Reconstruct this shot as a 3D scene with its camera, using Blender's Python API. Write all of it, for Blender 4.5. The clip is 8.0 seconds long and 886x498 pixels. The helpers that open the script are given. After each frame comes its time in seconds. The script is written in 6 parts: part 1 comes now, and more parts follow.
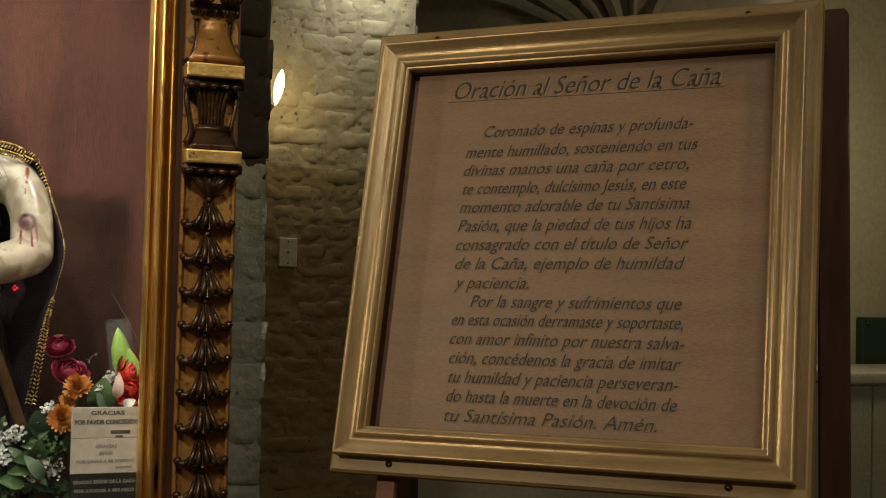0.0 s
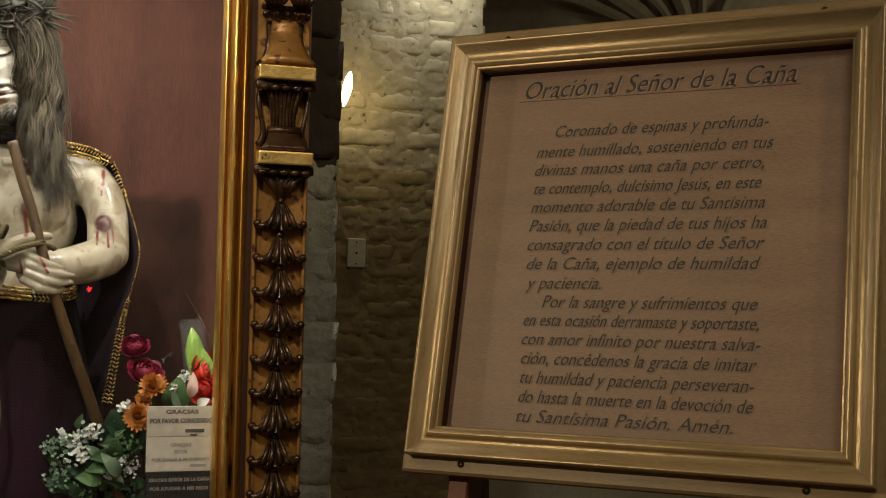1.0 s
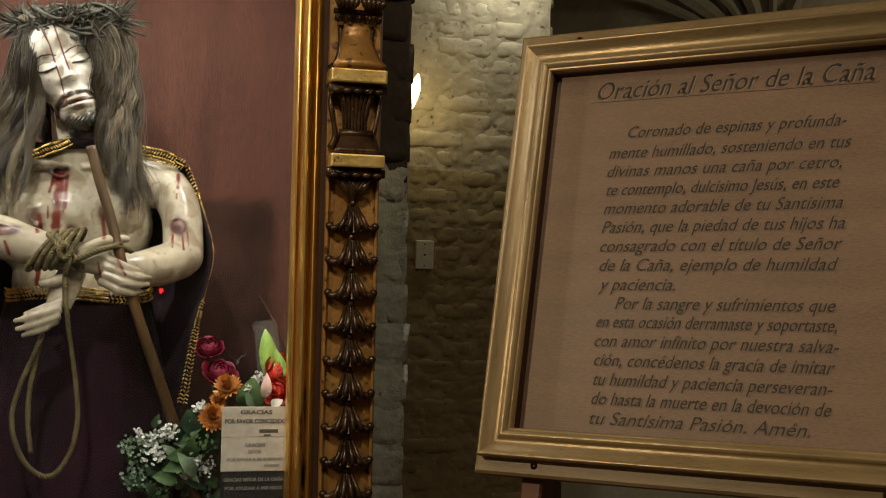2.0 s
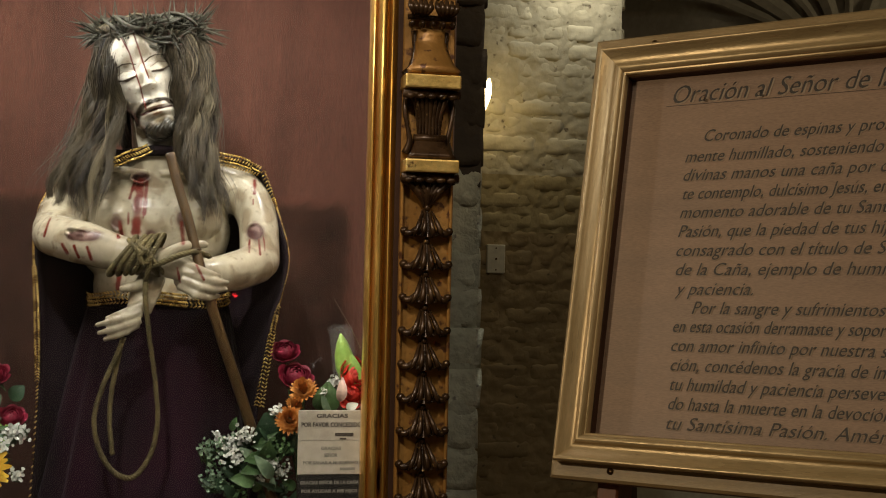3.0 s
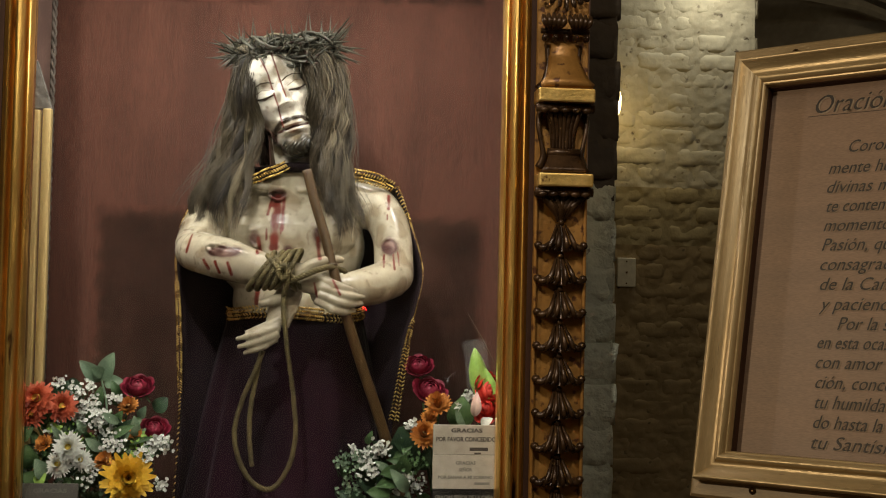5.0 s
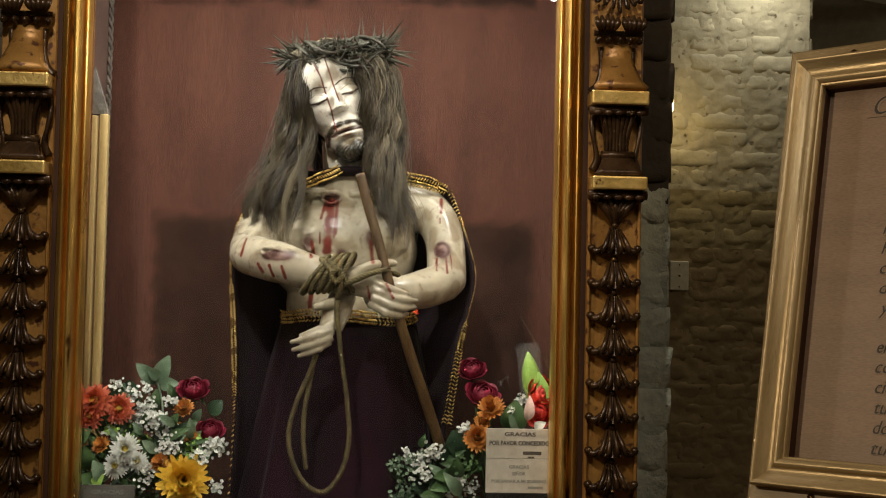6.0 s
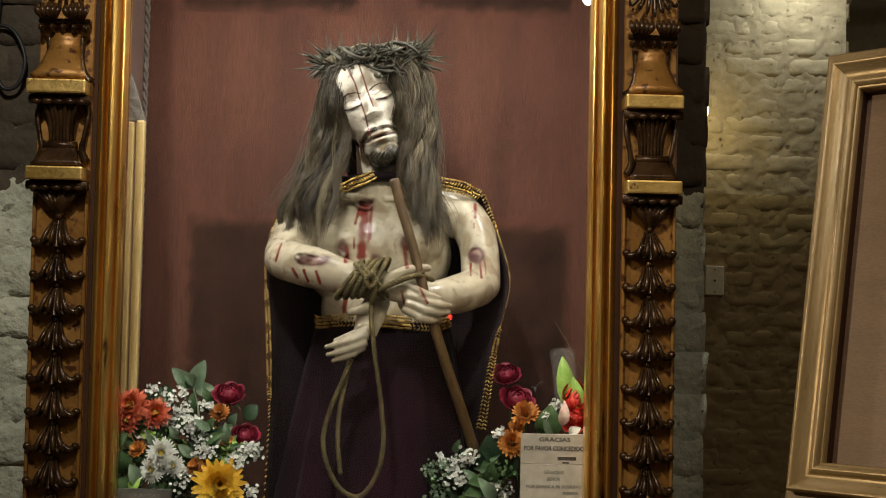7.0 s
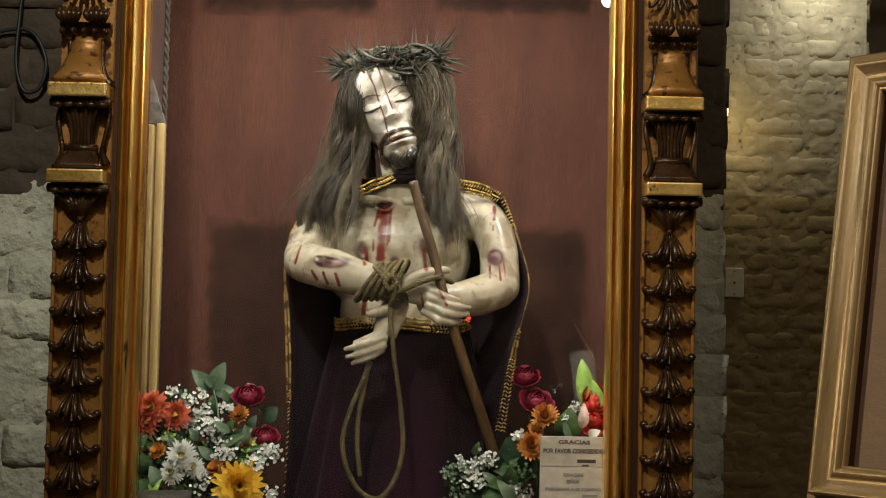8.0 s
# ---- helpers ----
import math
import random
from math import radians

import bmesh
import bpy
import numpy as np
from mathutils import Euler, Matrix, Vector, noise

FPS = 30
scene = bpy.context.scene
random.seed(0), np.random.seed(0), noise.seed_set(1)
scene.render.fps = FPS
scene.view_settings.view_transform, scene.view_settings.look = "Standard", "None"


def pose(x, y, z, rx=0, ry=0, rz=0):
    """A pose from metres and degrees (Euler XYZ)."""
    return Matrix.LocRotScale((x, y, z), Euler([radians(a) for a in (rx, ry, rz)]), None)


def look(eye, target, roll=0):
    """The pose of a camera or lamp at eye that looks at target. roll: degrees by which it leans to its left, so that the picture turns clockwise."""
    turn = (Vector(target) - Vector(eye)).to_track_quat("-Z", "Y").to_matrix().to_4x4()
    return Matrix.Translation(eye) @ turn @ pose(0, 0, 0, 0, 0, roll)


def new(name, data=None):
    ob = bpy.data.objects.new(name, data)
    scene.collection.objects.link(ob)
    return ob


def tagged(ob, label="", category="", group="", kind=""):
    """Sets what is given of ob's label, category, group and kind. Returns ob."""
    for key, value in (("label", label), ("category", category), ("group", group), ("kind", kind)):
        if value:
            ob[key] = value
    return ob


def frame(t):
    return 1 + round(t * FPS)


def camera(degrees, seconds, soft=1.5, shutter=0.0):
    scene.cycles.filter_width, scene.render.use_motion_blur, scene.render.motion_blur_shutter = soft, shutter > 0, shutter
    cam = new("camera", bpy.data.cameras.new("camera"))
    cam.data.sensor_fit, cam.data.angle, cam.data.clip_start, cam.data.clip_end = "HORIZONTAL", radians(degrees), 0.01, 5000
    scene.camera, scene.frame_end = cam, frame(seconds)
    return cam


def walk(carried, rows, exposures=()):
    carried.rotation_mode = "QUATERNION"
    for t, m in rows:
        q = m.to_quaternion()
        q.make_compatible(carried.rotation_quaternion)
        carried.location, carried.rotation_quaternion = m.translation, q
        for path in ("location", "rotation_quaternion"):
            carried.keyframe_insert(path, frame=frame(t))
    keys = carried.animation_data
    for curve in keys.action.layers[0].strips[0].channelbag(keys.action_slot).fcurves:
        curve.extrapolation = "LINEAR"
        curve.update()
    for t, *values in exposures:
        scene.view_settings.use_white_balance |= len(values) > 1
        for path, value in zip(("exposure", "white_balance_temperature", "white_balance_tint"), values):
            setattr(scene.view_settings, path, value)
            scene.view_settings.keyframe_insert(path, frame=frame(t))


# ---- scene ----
# ---------------- camera and walk ----------------
cam = camera(40.0, 8.0, soft=1.05)
ROWS = [
    (0, 0.0512, -0.011, 1.4969, 1.46, 1.412, -21.102),
    (0.5, 0.0467, -0.01, 1.4964, 1.426, 1.388, -19.619),
    (1, 0.0432, -0.0061, 1.4964, 1.407, 1.373, -18.027),
    (1.5, 0.0379, -0.0045, 1.4957, 1.416, 1.345, -16.497),
    (3, 0.0231, -0.0071, 1.4971, 1.525, 1.25, -11.692),
    (3.5, 0.0185, -0.0054, 1.4975, 1.66, 1.243, -10.016),
    (4, 0.0151, -0.0047, 1.4984, 1.829, 1.238, -8.517),
    (4.5, 0.0123, -0.003, 1.4993, 1.946, 1.218, -7.139),
    (6, 0.0027, -0.0003, 1.5, 2.115, 1.226, -3.444),
    (6.5, 0.0033, 0.0011, 1.4989, 2.239, 1.209, -2.586),
    (7, 0.002, -0.0004, 1.4994, 2.327, 1.195, -1.854),
    (7.5, 0.0009, -0.0002, 1.4996, 2.37, 1.213, -1.371),
    (8, 0.0, 0.0, 1.5, 2.4, 1.2, -1.0),
]
walk(cam, [(t, pose(x, y, z, 0, 0, yaw) @ pose(0, 0, 0, 90 + pitch, 0, 0) @ pose(0, 0, 0, 0, 0, roll)) for t, x, y, z, pitch, roll, yaw in ROWS],
     exposures=[(0.0, 0.0), (8.0, 0.0)])

# ---------------- world and lights ----------------
world = bpy.data.worlds.new("world")
world.use_nodes = True
world.node_tree.nodes["Background"].inputs[0].default_value = (0.9, 0.75, 0.55, 1)
world.node_tree.nodes["Background"].inputs[1].default_value = 0.0
scene.world = world


def lamp(name, kind, at, to, watts, colour, size=0.1, size_y=None, spread=None, cone=None):
    data = bpy.data.lights.new(name, kind)
    data.energy, data.color = watts, colour
    if kind == "AREA":
        data.shape = "RECTANGLE" if size_y else "DISK"
        data.size = size
        if size_y:
            data.size_y = size_y
        if spread:
            data.spread = radians(spread)
    else:
        data.shadow_soft_size = size
    if cone:
        data.spot_size, data.spot_blend = radians(cone), 0.6
    ob = new(name, data)
    ob.matrix_basis = look(at, to) if kind != "POINT" else Matrix.Translation(at)
    return ob


# two small lamps inside the glass case, behind the upper rail, and the tube between them
lamp("case_lamp_light", "AREA", (-0.44, 2.19, 2.05), (-0.05, 2.36, 1.72), 1.7, (1.0, 0.97, 0.90), 0.05)
lamp("case_lamp_light", "AREA", (0.31, 2.19, 2.06), (-0.05, 2.36, 1.70), 1.7, (1.0, 0.97, 0.90), 0.05)
lamp("case_tube_light", "AREA", (-0.08, 2.22, 2.24), (-0.08, 2.55, 1.7), 2.4, (1.0, 0.96, 0.88), 0.7, 0.03)
# unseen warm lights added out of view to brighten room, sign and case
lamp("room_lamp_light", "AREA", (1.55, 0.25, 3.05), (0.9, 1.6, 1.5), 4.0, (1.0, 0.74, 0.42), 0.18)
lamp("sign_spot_light", "SPOT", (-1.45, 0.75, 2.35), (0.64, 1.72, 1.34), 48.0, (1.0, 0.80, 0.52), 0.05, cone=36)
# broad fill added to lift the dark parts; no panel hangs here
lamp("ceiling_panel_light", "AREA", (0.45, -0.4, 3.36), (0.35, 0.6, 0.0), 18.0, (1.0, 0.92, 0.76), 1.2)
lamp("case_spot_light", "SPOT", (-0.38, 0.5, 2.95), (-0.07, 2.35, 1.84), 76.0, (1.0, 0.96, 0.85), 0.04, cone=54)
# lamp above the far wall and the small wall lamp
lamp("wall_lamp_light", "AREA", (1.50, 4.38, 2.80), (1.44, 4.6, 2.3), 1.45, (1.0, 0.94, 0.76), 0.06)
lamp("bulb_light", "POINT", (1.13, 4.42, 2.19), (0, 0, 0), 0.55, (1.0, 0.74, 0.30), 0.03)
# unseen fill added to brighten the far room's wall, vault and cabinet
lamp("back_room_light", "POINT", (4.3, 4.62, 2.25), (0, 0, 0), 11.0, (1.0, 0.84, 0.54), 0.12)

# ---------------- building helpers ----------------
PLACE = {}


def thing(name, at, label, category, group="", kind=""):
    ob = new(name)
    ob.empty_display_size = 0.05
    m = at if isinstance(at, Matrix) else Matrix.Translation(at)
    ob.matrix_basis = m
    PLACE[ob] = m
    return tagged(ob, label, category, group, kind)


def part(name, bm, material, parent=None, label="", space=None, smooth=False, kind="", angle=None):
    """Links a bmesh, drawn in world space (or in the given space), as one mesh object."""
    base = PLACE.get(parent, Matrix.Identity(4))
    bmesh.ops.transform(bm, matrix=base.inverted() @ (space or Matrix.Identity(4)), verts=bm.verts)
    if not smooth or angle is None:
        bmesh.ops.recalc_face_normals(bm, faces=bm.faces)
    mesh = bpy.data.meshes.new(name)
    bm.to_mesh(mesh)
    bm.free()
    for m in material if isinstance(material, (list, tuple)) else [material]:
        mesh.materials.append(m)
    if smooth:
        mesh.polygons.foreach_set("use_smooth", [True] * len(mesh.polygons))
    ob = new(name, mesh)
    PLACE[ob] = base
    if parent:
        ob.parent = parent
    if label or kind:
        tagged(ob, label, "", "", kind)
    return ob


def piece(name, mesh, parent, m):
    """One more object on a shared mesh, at the world pose m."""
    ob = new(name, mesh)
    ob.parent = parent
    ob.matrix_basis = PLACE[parent].inverted() @ m
    return ob


def box(bm, lo, hi, bevel=0.0, segments=1, mat=0, m=None):
    lo, hi = Vector(lo), Vector(hi)
    c = (lo + hi) / 2
    made = bmesh.ops.create_cube(bm, size=1.0, matrix=(m or Matrix.Identity(4)) @ Matrix.Translation(c) @ Matrix.Diagonal((*(hi - lo), 1)))["verts"]
    if bevel:
        edges = list({e for v in made for e in v.link_edges})
        bmesh.ops.bevel(bm, geom=edges, offset=bevel, segments=segments, affect="EDGES", profile=0.6)
    return bm


def boxed(*a, **k):
    return box(bmesh.new(), *a, **k)


def ball(bm, c, r, seg=16, rot=None, mat=0):
    r = r if isinstance(r, (tuple, list)) else (r, r, r)
    m = Matrix.Translation(c) @ (rot or Matrix.Identity(4)) @ Matrix.Diagonal((*r, 1))
    vs = bmesh.ops.create_uvsphere(bm, u_segments=seg, v_segments=max(4, seg // 2), radius=1.0, matrix=m)["verts"]
    if mat:
        for f in {f for v in vs for f in v.link_faces}:
            f.material_index = mat
    return bm


def smooth_path(points, n):
    """Catmull-Rom through the points, n steps a span."""
    p = [Vector(q) for q in points]
    p = [2 * p[0] - p[1]] + p + [2 * p[-1] - p[-2]]
    out = []
    for i in range(1, len(p) - 2):
        for k in range(n):
            t = k / n
            a, b, c, d = p[i - 1], p[i], p[i + 1], p[i + 2]
            out.append(0.5 * (2 * b + (c - a) * t + (2 * a - 5 * b + 4 * c - d) * t * t + (3 * b - a - 3 * c + d) * t ** 3))
    out.append(p[-2])
    return out


def tube(bm, points, radii, seg=8, mat=0, flat=1.0, caps=True):
    """A tube through the points; radii is one number or one for each point."""
    pts = [Vector(p) for p in points]
    n = len(pts)
    if not isinstance(radii, (list, tuple)):
        radii = [radii] * n
    elif len(radii) != n:
        radii = [float(np.interp(i / (n - 1), np.linspace(0, 1, len(radii)), radii)) for i in range(n)]
    rings, side = [], None
    for i, p in enumerate(pts):
        d = (pts[min(i + 1, n - 1)] - pts[max(i - 1, 0)])
        d = d.normalized() if d.length > 1e-9 else Vector((0, 0, 1))
        if side is None:
            side = d.cross(Vector((0, 1, 0.01)))
            if side.length < 1e-3:
                side = d.cross(Vector((1, 0, 0)))
        side = (side - d * side.dot(d)).normalized()
        other = d.cross(side)
        rings.append([bm.verts.new(p + radii[i] * (math.cos(a) * side + flat * math.sin(a) * other)) for a in (2 * math.pi * k / seg for k in range(seg))])
    for a, b in zip(rings, rings[1:]):
        for k in range(seg):
            f = bm.faces.new((a[k], a[(k + 1) % seg], b[(k + 1) % seg], b[k]))
            f.material_index = mat
    if caps:
        bm.faces.new(rings[0][::-1]).material_index = mat
        bm.faces.new(rings[-1]).material_index = mat
    return bm


def sweep(bm, outline, length, m):
    """A profile outline in local x, y, drawn out along local z."""
    a = [bm.verts.new(m @ Vector((x, y, 0))) for x, y in outline]
    b = [bm.verts.new(m @ Vector((x, y, length))) for x, y in outline]
    k = len(outline)
    for i in range(k):
        bm.faces.new((a[i], a[(i + 1) % k], b[(i + 1) % k], b[i]))
    bm.faces.new(a[::-1]), bm.faces.new(b)
    return bm


def lathe(bm, profile, m, seg=24, squash=1.0):
    rings = [[bm.verts.new(m @ Vector((r * math.cos(a), squash * r * math.sin(a), z))) for a in (2 * math.pi * k / seg for k in range(seg))] for r, z in profile]
    for a, b in zip(rings, rings[1:]):
        for k in range(seg):
            bm.faces.new((a[k], a[(k + 1) % seg], b[(k + 1) % seg], b[k]))
    bm.faces.new(rings[0][::-1]), bm.faces.new(rings[-1])
    return bm


def grid(bm, nu, nv, at, mat=0, closed=False):
    vs = [[bm.verts.new(at(u / (nu - (0 if closed else 1)), v / (nv - 1))) for u in range(nu)] for v in range(nv)]
    for v in range(nv - 1):
        for u in range(nu if closed else nu - 1):
            w = (u + 1) % nu
            bm.faces.new((vs[v][u], vs[v][w], vs[v + 1][w], vs[v + 1][u])).material_index = mat
    return bm


def thick(bm, depth):
    bmesh.ops.recalc_face_normals(bm, faces=bm.faces)
    bmesh.ops.solidify(bm, geom=list(bm.faces), thickness=depth)
    return bm


# ---------------- materials ----------------
def matter(name, one, two, rough=0.6, metal=0.0, scale=6.0, fine=60.0, bump=0.25, depth=0.002, stretch=(1, 1, 1), third=None, spots=0.62, spec=0.5,
           jitter=0.0, sheen=0.0, coat=0.0, rough_var=0.15, attribute=None, trans=0.0, contrast=0.28, island=False):
    mt = bpy.data.materials.new(name)
    mt.use_nodes = True
    nt = mt.node_tree
    n, link = nt.nodes, nt.links.new
    b = n["Principled BSDF"]
    tc = n.new("ShaderNodeTexCoord")
    mp = n.new("ShaderNodeMapping")
    mp.inputs["Scale"].default_value = stretch
    link(tc.outputs["Object"], mp.inputs[0])
    info = n.new("ShaderNodeObjectInfo")
    big, small = n.new("ShaderNodeTexNoise"), n.new("ShaderNodeTexNoise")
    for tex, s, dt in ((big, scale, 5.0), (small, fine, 4.0)):
        tex.noise_dimensions = "4D"
        tex.inputs["Scale"].default_value, tex.inputs["Detail"].default_value = s, dt
        link(mp.outputs[0], tex.inputs["Vector"])
        w = n.new("ShaderNodeMath")
        w.operation = "MULTIPLY"
        w.inputs[1].default_value = 17.0
        link(info.outputs["Random"], w.inputs[0])
        link(w.outputs[0], tex.inputs["W"])
    ramp = n.new("ShaderNodeValToRGB")
    ramp.color_ramp.elements[0].position, ramp.color_ramp.elements[1].position = 0.35, 0.65
    ramp.color_ramp.elements[0].color, ramp.color_ramp.elements[1].color = (*one, 1), (*two, 1)
    link(big.outputs[0], ramp.inputs[0])
    colour = ramp.outputs[0]
    if attribute:
        at = n.new("ShaderNodeAttribute")
        at.attribute_name = attribute
        mx = n.new("ShaderNodeMix")
        mx.data_type, mx.blend_type = "RGBA", "MULTIPLY"
        mx.inputs[0].default_value = 1.0
        link(ramp.outputs[0], mx.inputs[6]), link(at.outputs["Color"], mx.inputs[7])
        colour = mx.outputs[2]
    if third:
        r2 = n.new("ShaderNodeValToRGB")
        r2.color_ramp.elements[0].position, r2.color_ramp.elements[1].position = spots, spots + 0.08
        mid = n.new("ShaderNodeTexNoise")
        mid.inputs["Scale"].default_value, mid.inputs["Detail"].default_value = scale * 4, 8.0
        link(mp.outputs[0], mid.inputs["Vector"]), link(mid.outputs[0], r2.inputs[0])
        mx = n.new("ShaderNodeMix")
        mx.data_type = "RGBA"
        link(r2.outputs[0], mx.inputs[0]), link(colour, mx.inputs[6])
        mx.inputs[7].default_value = (*third, 1)
        colour = mx.outputs[2]
    vary = n.new("ShaderNodeMapRange")
    vary.inputs[3].default_value, vary.inputs[4].default_value = 1 - contrast, 1 + contrast
    shade = n.new("ShaderNodeNewGeometry").outputs["Random Per Island"] if island else info.outputs["Random"]
    link(small.outputs[0], vary.inputs[0])
    value = vary.outputs[0]
    if jitter:
        j = n.new("ShaderNodeMapRange")
        j.inputs[3].default_value, j.inputs[4].default_value = 1 - jitter, 1 + jitter
        link(shade, j.inputs[0])
        mu = n.new("ShaderNodeMath")
        mu.operation = "MULTIPLY"
        link(j.outputs[0], mu.inputs[0]), link(value, mu.inputs[1])
        value = mu.outputs[0]
    mul = n.new("ShaderNodeVectorMath")
    mul.operation = "SCALE"
    link(colour, mul.inputs[0]), link(value, mul.inputs["Scale"])
    link(mul.outputs[0], b.inputs["Base Color"])
    rv = n.new("ShaderNodeMapRange")
    rv.inputs[3].default_value, rv.inputs[4].default_value = max(0.02, rough - rough_var), min(1, rough + rough_var)
    link(big.outputs[0], rv.inputs[0]), link(rv.outputs[0], b.inputs["Roughness"])
    b.inputs["Metallic"].default_value, b.inputs["Specular IOR Level"].default_value = metal, spec
    b.inputs["Sheen Weight"].default_value, b.inputs["Coat Weight"].default_value = sheen, coat
    b.inputs["Transmission Weight"].default_value = trans
    if bump:
        ad = n.new("ShaderNodeMath")
        ad.operation = "MULTIPLY_ADD"
        ad.inputs[1].default_value = 2.0
        link(big.outputs[0], ad.inputs[0]), link(small.outputs[0], ad.inputs[2])
        bp = n.new("ShaderNodeBump")
        bp.inputs["Strength"].default_value, bp.inputs["Distance"].default_value = bump, depth
        link(ad.outputs[0], bp.inputs["Height"]), link(bp.outputs[0], b.inputs["Normal"])
    return mt


def glow(name, colour, strength):
    mt = bpy.data.materials.new(name)
    mt.use_nodes = True
    b = mt.node_tree.nodes["Principled BSDF"]
    b.inputs["Base Color"].default_value = (*colour, 1)
    b.inputs["Emission Color"].default_value, b.inputs["Emission Strength"].default_value = (*colour, 1), strength
    return mt


GILT = matter("polished_gilding", (0.62, 0.34, 0.07), (0.82, 0.52, 0.14), 0.30, 0.9, 9, 120, 0.35, 0.001, (1, 1, 0.25), (0.16, 0.06, 0.02), 0.64)
GILT_FLAT = matter("worn_gilding", (0.30, 0.135, 0.028), (0.42, 0.205, 0.048), 0.45, 0.4, 14, 120, 0.5, 0.002, third=(0.10, 0.035, 0.012), spots=0.58)
# third colour paints highlight spots of bright gold on the dark carving
GILT_DARK = matter("dark_carved_gilding", (0.030, 0.014, 0.006), (0.080, 0.040, 0.016), 0.28, 0.4, 22, 160, 0.4, 0.002, third=(0.40, 0.23, 0.08), spots=0.66)
GILT_SLAB = matter("bright_gilded_edge", (0.70, 0.44, 0.12), (0.85, 0.58, 0.2), 0.35, 0.8, 16, 140, 0.4, 0.002, third=(0.15, 0.06, 0.02), spots=0.62)
DARK_WOOD = matter("dark_brown_wood", (0.042, 0.018, 0.009), (0.072, 0.031, 0.015), 0.65, 0, 6, 90, 0.3, 0.001, (8, 8, 1), spec=0.2)
RED_WOOD = matter("reddish_brown_wood", (0.17, 0.055, 0.026), (0.24, 0.085, 0.04), 0.45, 0, 6, 90, 0.3, 0.001, (8, 8, 1))
# the stand's red-brown wood darkened, with its shade put into the colour
SHADED_WOOD = matter("shaded_stand_wood", (0.070, 0.030, 0.014), (0.115, 0.050, 0.024), 0.5, 0, 6, 90, 0.3, 0.001, (8, 8, 1))
SIGN_WOOD = matter("varnished_oak_moulding", (0.33, 0.225, 0.105), (0.46, 0.32, 0.155), 0.40, 0.0, 5, 70, 0.3, 0.001, (2, 8, 8), coat=0.3)
SIGN_SILVER = matter("worn_gilt_bevel", (0.40, 0.285, 0.135), (0.54, 0.39, 0.20), 0.30, 0.3, 7, 90, 0.25, 0.001, (1, 8, 8), third=(0.22, 0.12, 0.05), spots=0.68)
SLAT = matter("pale_gold_paint", (0.52, 0.38, 0.15), (0.62, 0.46, 0.20), 0.45, 0.15, 6, 90, 0.15, 0.001, (6, 6, 1))
SIGN_WOOD_UP = matter("varnished_oak_upright", (0.33, 0.225, 0.105), (0.46, 0.32, 0.155), 0.40, 0.0, 5, 70, 0.3, 0.001, (8, 8, 2), coat=0.3)
SIGN_SILVER_UP = matter("worn_gilt_upright", (0.40, 0.285, 0.135), (0.54, 0.39, 0.20), 0.30, 0.3, 7, 90, 0.25, 0.001, (8, 8, 1), third=(0.22, 0.12, 0.05), spots=0.68)
BOARD = matter("tan_wood_panel", (0.300, 0.190, 0.122), (0.365, 0.232, 0.150), 0.5, 0, 4, 150, 0.2, 0.0006, (1.0, 1, 6), rough_var=0.08, contrast=0.5)
INK = matter("black_ink", (0.048, 0.039, 0.032), (0.075, 0.060, 0.049), 0.6, 0, 20, 120, 0.0)
EDGE_HIGHLIGHT = matter("pale_edge_highlight", (0.42, 0.31, 0.21), (0.46, 0.34, 0.24), 0.6, 0, 20, 120, 0.0)
BRASS = matter("dull_screw_brass", (0.12, 0.07, 0.03), (0.2, 0.12, 0.05), 0.4, 0.9, 40, 200, 0.2)
WHITEWASH = matter("whitewashed_brick", (0.46, 0.46, 0.35), (0.62, 0.62, 0.48), 0.85, 0, 11, 60, 1.0, 0.010, third=(0.22, 0.2, 0.17), spots=0.66, jitter=0.12)
DARK_BRICK = matter("dark_brown_pier_brick", (0.044, 0.031, 0.019), (0.080, 0.058, 0.036), 0.8, 0, 9, 55, 0.8, 0.006, jitter=0.15)
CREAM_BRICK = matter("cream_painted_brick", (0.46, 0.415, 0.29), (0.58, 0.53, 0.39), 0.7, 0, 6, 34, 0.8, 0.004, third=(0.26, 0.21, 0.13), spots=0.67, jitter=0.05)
OCHRE_BRICK = matter("brown_wall_brick", (0.27, 0.202, 0.100), (0.36, 0.270, 0.140), 0.75, 0, 6, 34, 0.8, 0.004, third=(0.12, 0.088, 0.048), spots=0.66, jitter=0.06)
OLIVE_BRICK = matter("olive_wall_brick", (0.34, 0.275, 0.140), (0.43, 0.355, 0.195), 0.7, 0, 6, 34, 0.8, 0.004, third=(0.16, 0.12, 0.065), spots=0.66, jitter=0.06)
MORTAR = matter("dirty_mortar", (0.07, 0.062, 0.05), (0.17, 0.155, 0.13), 0.95, 0, 12, 70, 0.8, 0.006)
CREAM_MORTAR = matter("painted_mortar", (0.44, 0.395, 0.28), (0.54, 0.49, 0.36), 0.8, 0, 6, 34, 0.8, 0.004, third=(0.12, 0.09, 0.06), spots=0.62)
PLASTER = matter("cream_plaster", (0.46, 0.42, 0.30), (0.52, 0.48, 0.35), 0.85, 0, 2, 40, 0.3, 0.002)
VAULT = matter("grey_vault_plaster", (0.30, 0.27, 0.21), (0.42, 0.38, 0.30), 0.85, 0, 3, 30, 0.5, 0.004)
FLOOR = matter("brown_floor_tile", (0.14, 0.08, 0.05), (0.2, 0.12, 0.075), 0.22, 0, 4, 60, 0.15, 0.001, jitter=0.15)
SWITCH = matter("ivory_plastic", (0.66, 0.62, 0.48), (0.70, 0.66, 0.52), 0.4, 0, 6, 60, 0.05)
